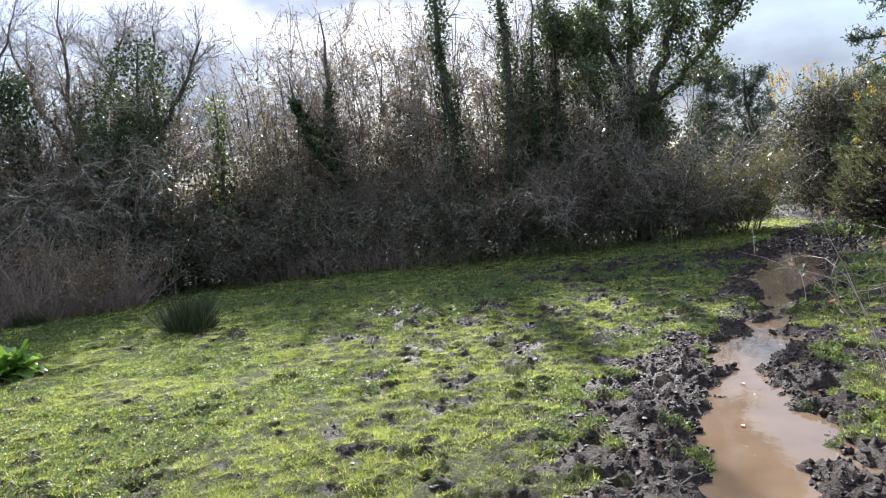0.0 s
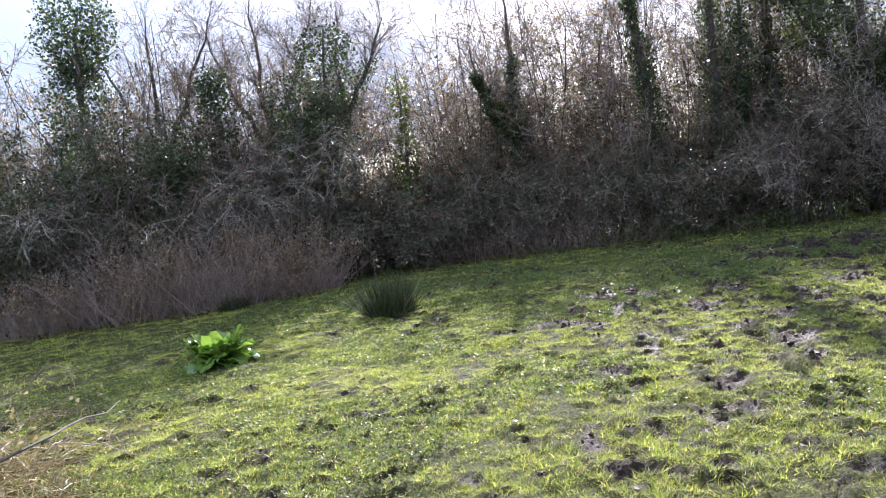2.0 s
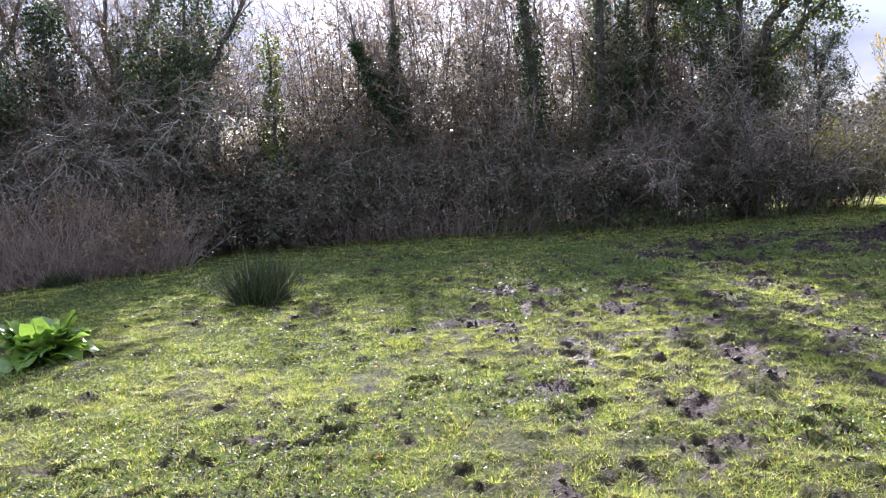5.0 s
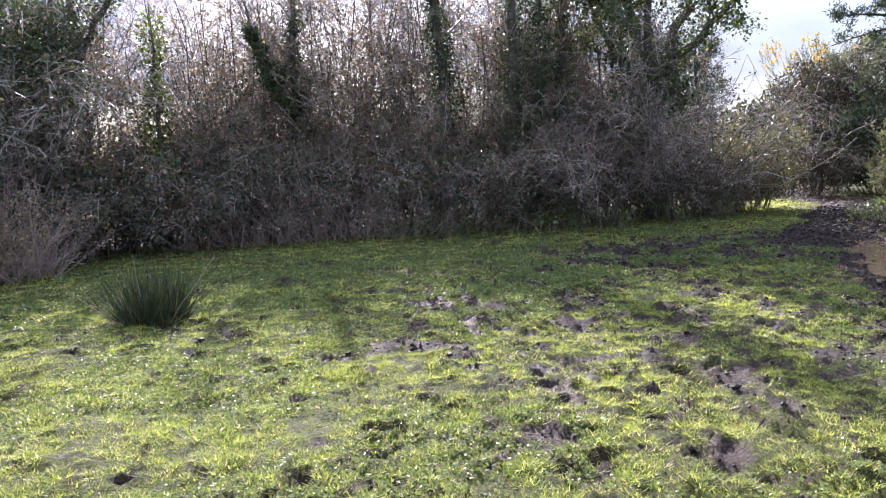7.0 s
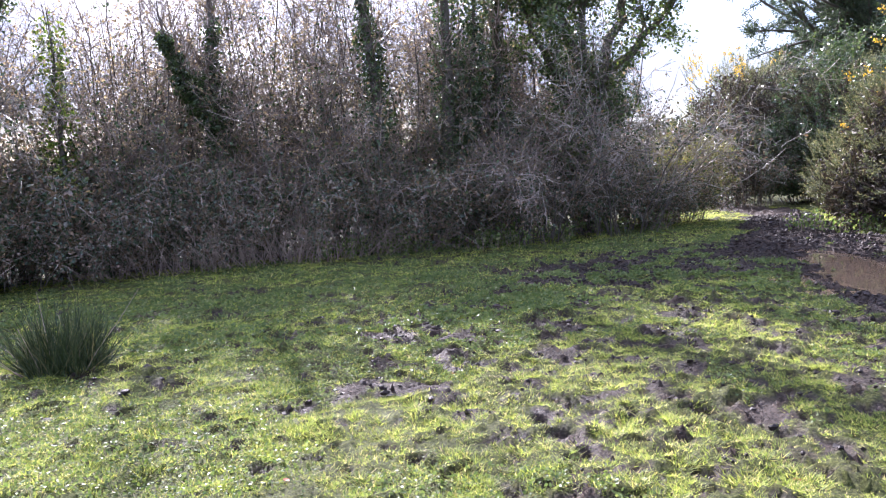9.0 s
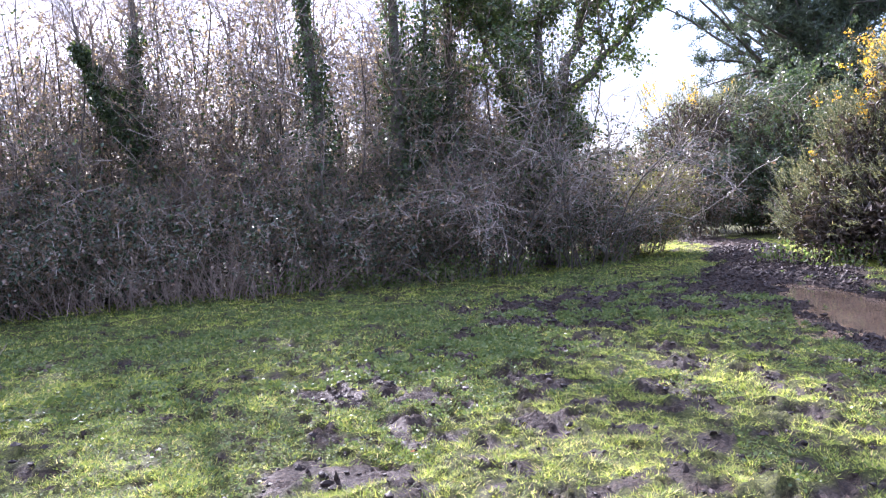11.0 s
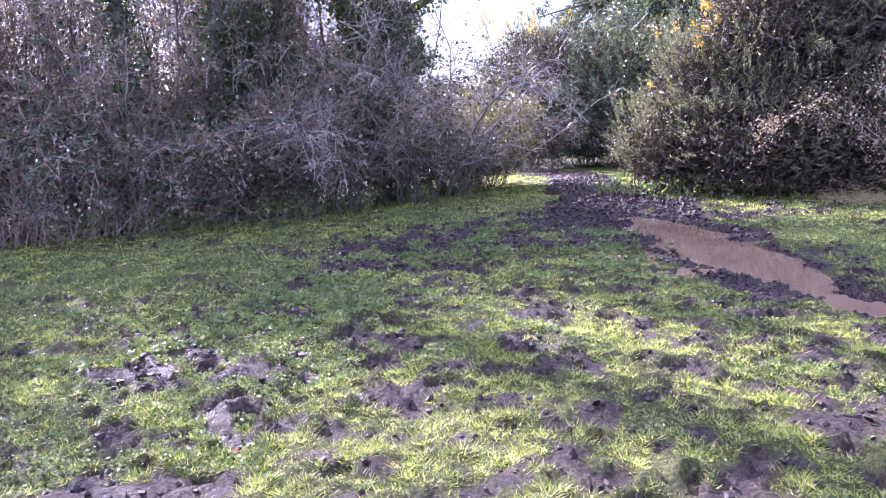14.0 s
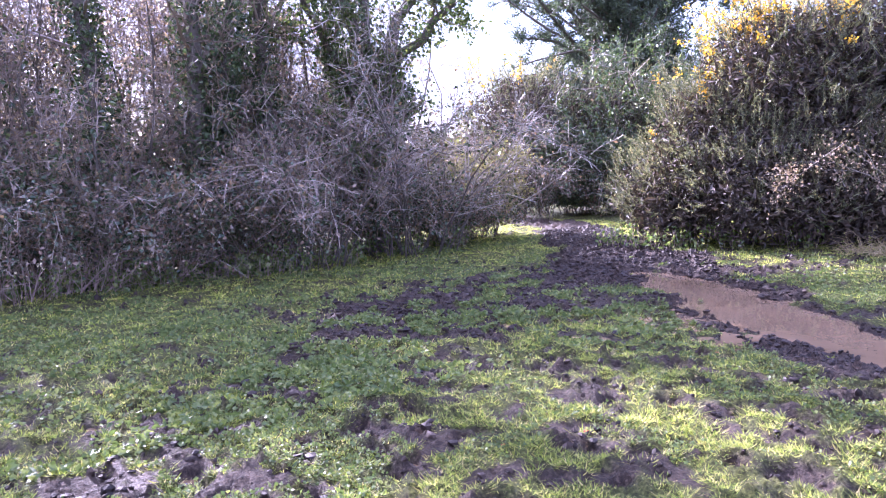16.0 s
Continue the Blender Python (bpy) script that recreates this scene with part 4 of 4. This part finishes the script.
pine(150, (17.5, 23.0, 0), 11.0, "large dark conifer behind the gorse", 0.0, 0.12, 4.8, 90000, 90)
leafy_bush(132, (14.2, 20.6, 0), 5.2, 2.0, 14000, M_IVY, "tall ivy-covered evergreen bush behind the gorse", (0.06, 0.12))
# added filler bush: darkens the gap under the gorse where deep shade lies
leafy_bush(133, (13.0, 21.0, 0), 2.6, 1.5, 9000, M_IVY, "low dark evergreen bush added to fill the shaded end of the path", (0.06, 0.12))
pine(151, (20.3, 27.0, 0), 12.5, "tall pine with spreading layered branches", -0.6, 0.33, 9.0, 70000, 64)
pine(152, (14.0, 37.0, 0), 6.3, "distant slender pine beyond the hedge", 0.0, 0.1, 2.4, 12000)
pine(153, (16.2, 37.5, 0), 6.6, "distant slender pine beyond the path", 0.0, 0.12, 2.4, 12000)


def dead_stems(seed, at, rx, ry, h, n, label):
    rng = np.random.default_rng(seed)
    a, d = rng.uniform(0, 6.283, n), np.sqrt(rng.uniform(0, 1, n))
    p0 = np.stack([np.cos(a) * d * rx, np.sin(a) * d * ry, np.full(n, -0.03)], -1)
    L = h * rng.uniform(0.25, 1.15, n) * (1.15 - 0.5 * d)
    drn = unit(rng.normal(size=(n, 3)) * np.array([0.5, 0.5, 0.05]) + np.stack([np.cos(a) * d * 0.35, np.sin(a) * d * 0.35, np.ones(n)], -1))
    k = 5
    steps = unit(drn[:, None] + rand_unit(rng, n, k - 1) * 0.10)
    P = np.concatenate([p0[:, None], p0[:, None] + np.cumsum(steps * (L / (k - 1))[:, None, None], 1)], 1)
    R = np.tile(np.linspace(0.007, 0.003, k), (n, 1))
    P1, R1 = grow(rng, P, R, 5, (0.1, 0.5), 0.6, 0.2, 0.25, 3, 0.3, 0, 0.8)
    ob = new("dead_stems", mesh_of("dead_stems", [tubes(P, R, 3, rng), tubes(P1, np.maximum(R1, 0.0018), 3, rng)], M_DEAD))
    ob.location = at
    return tagged(ob, label, "dry stems", "", "stuff")


for seed, x, y, h in ((143, -8.9, 14.3, 1.5), (144, -10.7, 13.5, 1.3), (145, -7.4, 15.1, 1.3)):
    bramble_mound(seed, h, 1.2, 5200, "brown withered bramble tangle among the dead stems", M_BUD).location = (x, y, 0)
dead_stems(160, (-9.7, 13.2, 0), 1.2, 0.9, 1.9, 400, "stand of tall brown dead weed stems before the hedge")
dead_stems(161, (-8.3, 13.7, 0), 1.1, 0.8, 2.0, 400, "feathery stand of dead weed stems on the lawn's edge")
dead_stems(163, (-7.1, 14.7, 0), 1.0, 0.9, 1.8, 420, "leaning brown dead stems before the ivy trees")
dead_stems(164, (-11.2, 12.7, 0), 1.1, 0.8, 1.4, 380, "low brown dead stems at the hedge foot")
dead_stems(162, (-1.6, 17.3, 0), 3.6, 0.5, 1.6, 420, "thin pale dead stems along the hedge foot")


def rush_clump(seed, at, label):
    rng = np.random.default_rng(seed)
    ob = thing("rush_clump", label, "rush", "rush tussocks", at)
    n = 1000
    a, d = rng.uniform(0, 6.283, n), np.sqrt(rng.uniform(0, 1, n))
    p0 = np.stack([np.cos(a) * d * 0.31, np.sin(a) * d * 0.31, np.full(n, -0.03)], -1)
    drn = unit(np.stack([np.cos(a) * d * 0.22, np.sin(a) * d * 0.22, np.ones(n)], -1) + rng.normal(size=(n, 3)) * 0.34)
    L = rng.uniform(0.22, 0.78, n) * (1.05 - 0.38 * d)
    P = p0[:, None] + drn[:, None] * (L[:, None] * np.linspace(0, 1, 4)[None])[:, :, None]
    P[:, 1:] += rng.normal(size=(n, 3, 3)) * 0.012
    part("stem_mass", [tubes(P[:-40], np.tile(np.linspace(0.0055, 0.0015, 4), (n - 40, 1)), 3, rng)], M_RUSH, ob, kind="stuff")
    Q = P[-14:].copy()
    Q[:, :, :] = Q[:, :1] + (Q - Q[:, :1]) * 1.55
    each_part("seed_stalk", Q, np.tile(np.linspace(0.004, 0.002, 4), (14, 1)), 4, rng, M_DEAD, ob)
    return ob


rush_clump(170, (-3.7, 10.4, 0), "dark green tussock of soft rush on the grass")
small_rush = rush_clump(171, (-7.6, 13.1, 0), "small dark rush tussock in the shade before the stems")
small_rush.scale = (0.7, 0.7, 0.5)


def dock_plant(at):
    rng = np.random.default_rng(180)
    ob = thing("dock_plant", "rosette of broad bright green dock leaves on the grass", "plant", "", at)
    for i in range(58):
        a = i * 2.4 + rng.uniform(-0.3, 0.3)
        el = rng.uniform(0.35, 1.2)
        L, W = rng.uniform(0.32, 0.54), rng.uniform(0.10, 0.15)
        out, side = np.array([math.cos(a), math.sin(a), 0]), np.array([-math.sin(a), math.cos(a), 0])
        V = []
        for u in np.linspace(0, 1, 9):
            rise = math.sin(el) * u - 0.55 * u * u * (1.3 - el)
            c = out * (0.05 + L * u * math.cos(el)) + np.array([0, 0, 0.03 + L * max(rise, -0.02)])
            w = W * (math.sin(math.pi * min(1, u * 0.93 + 0.06)) ** 0.7)
            for s in (-1, -0.5, 0, 0.5, 1):
                wave = 0.03 * math.sin(u * 13 + i + s * 2) * abs(s)
                V.append(c + side * (w * s) + np.array([0, 0, abs(s) * w * 0.35 + wave]))
        j = (np.arange(8)[:, None] * 5 + np.arange(4)[None]).ravel()
        leaf = part("leaf", [(np.array(V), np.stack([j, j + 1, j + 6, j + 5], 1))], M_DOCK, ob, smooth=True)
        rib = np.array(V).reshape(9, 5, 3)[:, 2][None] + np.array([0, 0, 0.003])
        part("midrib", [tubes(rib, np.linspace(0.006, 0.002, 9)[None], 4, rng)], M_RIB, leaf, "pale green midrib", True)


dock_plant((-5.05, 8.1, 0))


# ---- small things ----
def fallen_branch(seed, pts, r, label, mat=None, per=4, tw=(0.2, 0.5)):
    rng = np.random.default_rng(seed)
    ob = thing("dead_branch", label, "branch", "", pts[0])
    q = np.array(pts, float) - np.array(pts[0], float)
    P, R = limb(rng, q, r, r * 0.3, 10, 0.008)
    P1, R1 = grow(rng, P, R, per, tw, 0.6, 0.1, 0.2, 4, 0.2, 0, 0.5)
    part("stem", [tubes(P, R, 6, rng)], mat or M_BARK, ob)
    each_part("twig", P1, np.maximum(R1, 0.002), 4, rng, mat or M_BARK, ob)
    return ob


fallen_branch(190, [(-4.7, 3.5, 0.0), (-4.15, 3.85, 0.38), (-3.97, 4.32, 0.42), (-4.08, 4.76, 0.39), (-4.17, 5.3, 0.37)], 0.014, "dark bare stick arching over dry grass", None, 3)


def straw_tuft(seed, at, n, r, h):
    rng = np.random.default_rng(seed)
    ob = thing("straw_tuft", "tuft of pale dry straw-coloured grass", "dry grass", "dry grass tufts", at)
    a, d = rng.uniform(0, 6.283, n), np.sqrt(rng.uniform(0, 1, n)) * r
    p0 = np.stack([np.cos(a) * d, np.sin(a) * d, np.full(n, -0.02)], -1)
    k = 5
    drn = unit(rng.normal(size=(n, 3)) * np.array([0.8, 0.8, 0.2]) + np.array([0, 0, 0.6]))
    st = unit(drn[:, None] + np.array([0, 0, -1.0]) * np.linspace(0, 0.9, k - 1)[None, :, None] + rand_unit(rng, n, k - 1) * 0.15)
    P = np.concatenate([p0[:, None], p0[:, None] + np.cumsum(st * (h * rng.uniform(0.4, 1.1, n) / (k - 1))[:, None, None], 1)], 1)
    P[:, 1:, 2] = np.maximum(P[:, 1:, 2], 0.012)
    part("blade_mass", [tubes(P, np.tile(np.linspace(0.0045, 0.0015, k), (n, 1)), 3, rng)], M_STRAW, ob, kind="stuff")
    return ob


for q, (x, y, n, r, h) in enumerate([(-4.9, 4.7, 380, 0.5, 0.5), (-4.3, 4.4, 240, 0.4, 0.4), (-5.5, 5.3, 160, 0.4, 0.35), (-4.9, 5.2, 90, 0.3, 0.3), (-5.9, 6.4, 70, 0.3, 0.3), (-4.5, 5.6, 90, 0.35, 0.25), (-3.9, 4.3, 110, 0.35, 0.28), (9.3, 11.4, 220, 0.45, 0.5), (8.75, 14.7, 200, 0.4, 0.4)]):
    straw_tuft(300 + q, (x, y, 0), n, r, h)


def bramble_canes(seed, at, n, h, reach, label, leaf_mat_, n_leaf):
    rng = np.random.default_rng(seed)
    ob = thing("bramble_canes", label, "bramble", "", at)
    P, R = stems_from(rng, n, h, 0.25, reach, 8, 0.14, (0.003, 0.006), 1.1)
    P1, R1 = grow(rng, P, R, 5, (0.15, 0.45), 0.5, 0.1, 0.2, 4, 0.2, 0.4, 0.6)
    each_part("cane", P, R, 5, rng, M_DEAD, ob)
    part("twig_mass", [tubes(P1, np.maximum(R1, 0.0016), 3, rng)], M_DEAD, ob, kind="stuff")
    part("foliage", [leaves(rng, along(rng, P1, n_leaf, 0.1, 1, 0.02), (0.03, 0.06), 0.7)], leaf_mat_, ob, kind="stuff")
    return ob


bramble_canes(191, (-5.4, 4.9, 0), 12, 1.1, 1.3, "dry straw-coloured bramble and grass tangle", M_STRAW, 120)
bramble_canes(192, (2.9, 4.5, 0), 16, 1.7, 0.7, "thin bramble canes with a few leaves by the puddle", M_BRAMBLE, 160)


def foot_plants(seed, at, n, r, h, label):
    """Low leafy sprigs with shining leaves."""
    rng = np.random.default_rng(seed)
    ob = thing("hedge_foot_plant", label, "plant", "hedge foot plants", at)
    P, R = stems_from(rng, 14, h, r, 0.5, 5, 0.15, (0.003, 0.005))
    each_part("stem", P, R, 4, rng, M_DEAD, ob)
    c = along(rng, P, n, 0.15, 1, 0.05)
    part("foliage", [leaves(rng, c, (0.045, 0.09), 0.7, 0.6)], M_SHINY, ob, kind="stuff")
    return ob


fp = random.Random(8)
for q in range(36):
    x = -0.9 + 7.4 * fp.random()
    y = 16.95 + 0.5 * fp.random() + (0.10 * max(0, x - 4.0) ** 1.5) - 0.25 * (1.5 < x < 4)
    foot_plants(400 + q, (x, y, 0), fp.randrange(60, 150), fp.uniform(0.15, 0.35), fp.uniform(0.25, 0.65), "low green sprig with shining leaves at the hedge foot")

for x, y in ((7.95, 14.25), (8.3, 13.75), (8.7, 13.2), (7.8, 14.9), (9.3, 12.5)):
    foot_plants(int(x * 100), (x, y, 0), 130, 0.3, 0.45, "fresh green sprig at the foot of the gorse")

fallen_branch(420, [(7.7, 17.7, 0.5), (8.3, 17.35, 0.85), (8.9, 17.2, 1.2), (9.3, 17.1, 1.55)], 0.014, "bare dead branch reaching out of the bush", M_TWIG_PALE, 9, (0.25, 0.6))
fallen_branch(421, [(0.81, 3.41, -0.03), (1.01, 3.44, 0.01), (1.19, 3.56, 0.03)], 0.009, "thin wet stick lying at the edge of the puddle", None, 3, (0.1, 0.25))
fallen_branch(422, [(-6.9, 7.2, 0.02), (-6.6, 7.3, 0.35), (-6.2, 7.2, 0.3), (-5.95, 6.9, 0.12)], 0.006, "pale thin bramble cane arching over the grass", M_DEAD, 3, (0.1, 0.3))
fallen_branch(423, [(-4.5, 4.75, 0.0), (-4.45, 5.0, 0.2), (-4.4, 5.2, 0.38)], 0.009, "broken pale straw-coloured stalk", M_STRAW, 2, (0.05, 0.15))
fallen_branch(424, [(-4.75, 5.3, 0.1), (-4.3, 5.25, 0.07), (-3.85, 5.05, 0.02)], 0.006, "thin brown cane lying on the lawn", M_DEAD, 2, (0.1, 0.2))


def fallen_leaf(at, turn, size, label):
    bm = bmesh.new()
    rim = [(0, 0), (0.3, 0.28), (0.65, 0.25), (1, 0), (0.65, -0.25), (0.3, -0.28)]
    vs = [bm.verts.new((x * size, y * size, 0.25 * size * abs(y) + 0.08 * size * x)) for x, y in rim]
    mid = bm.verts.new((0.5 * size, 0, 0.0))
    for a, b in zip(vs, vs[1:] + vs[:1]):
        bm.faces.new((a, b, mid))
    me = bpy.data.meshes.new("fallen_leaf")
    bm.to_mesh(me)
    bm.free()
    me.materials.append(M_RED)
    ob = new("fallen_leaf", me)
    ob.matrix_world = pose(*at, 0, 0, turn)
    tagged(ob, label, "leaf", "fallen leaves")


fl = random.Random(3)
for q in range(16):
    x, y = fl.uniform(-4, 4.5), fl.uniform(4, 10)
    z = float(lie(np.array([x]), np.array([y]))[0][0])
    fallen_leaf((x, y, max(z, -0.05) + 0.004), fl.uniform(0, 360), fl.uniform(0.03, 0.06), "small orange-brown fallen leaf on the grass")
fallen_leaf((3.1, 5.9, 0.36), 40, 0.09, "bright orange-red leaf caught on a bramble cane")
fallen_branch(425, [(3.6, 5.3, 0.0), (3.5, 5.6, 0.5), (3.3, 5.8, 0.45), (3.03, 5.9, 0.36)], 0.005, "arching bramble cane with a red leaf", M_DEAD, 4, (0.1, 0.3))


def far_wood(seed, x0, x1, y, h, label):
    """A far belt of trees: uneven crowns of many small clumps."""
    rng = np.random.default_rng(seed)
    n = 90
    cx, cy = rng.uniform(x0, x1, n), y + rng.uniform(-6, 6, n)
    r, top = rng.uniform(1.2, 2.6, n), h * rng.uniform(0.5, 1.0, n)
    i = rng.integers(0, n, 22000)
    d = rand_unit(rng, len(i)) * rng.uniform(0.5, 1, (len(i), 1)) ** 0.5
    at = np.stack([cx[i] + d[:, 0] * r[i] * 1.3, cy[i] + d[:, 1] * r[i], top[i] * 0.5 + d[:, 2] * top[i] * 0.5], -1)
    at[:, 2] = np.maximum(at[:, 2], 0.0)
    ob = new("far_wood", mesh_of("far_wood", [leaves(rng, at, (0.25, 0.7), 0.6)], M_FARWOOD))
    return tagged(ob, label, "wood", "", "stuff")


far_wood(210, -70, 5, 62, 5.5, "far belt of winter trees beyond the hedge")
far_wood(211, 5, 75, 58, 5.5, "far belt of trees beyond the path")
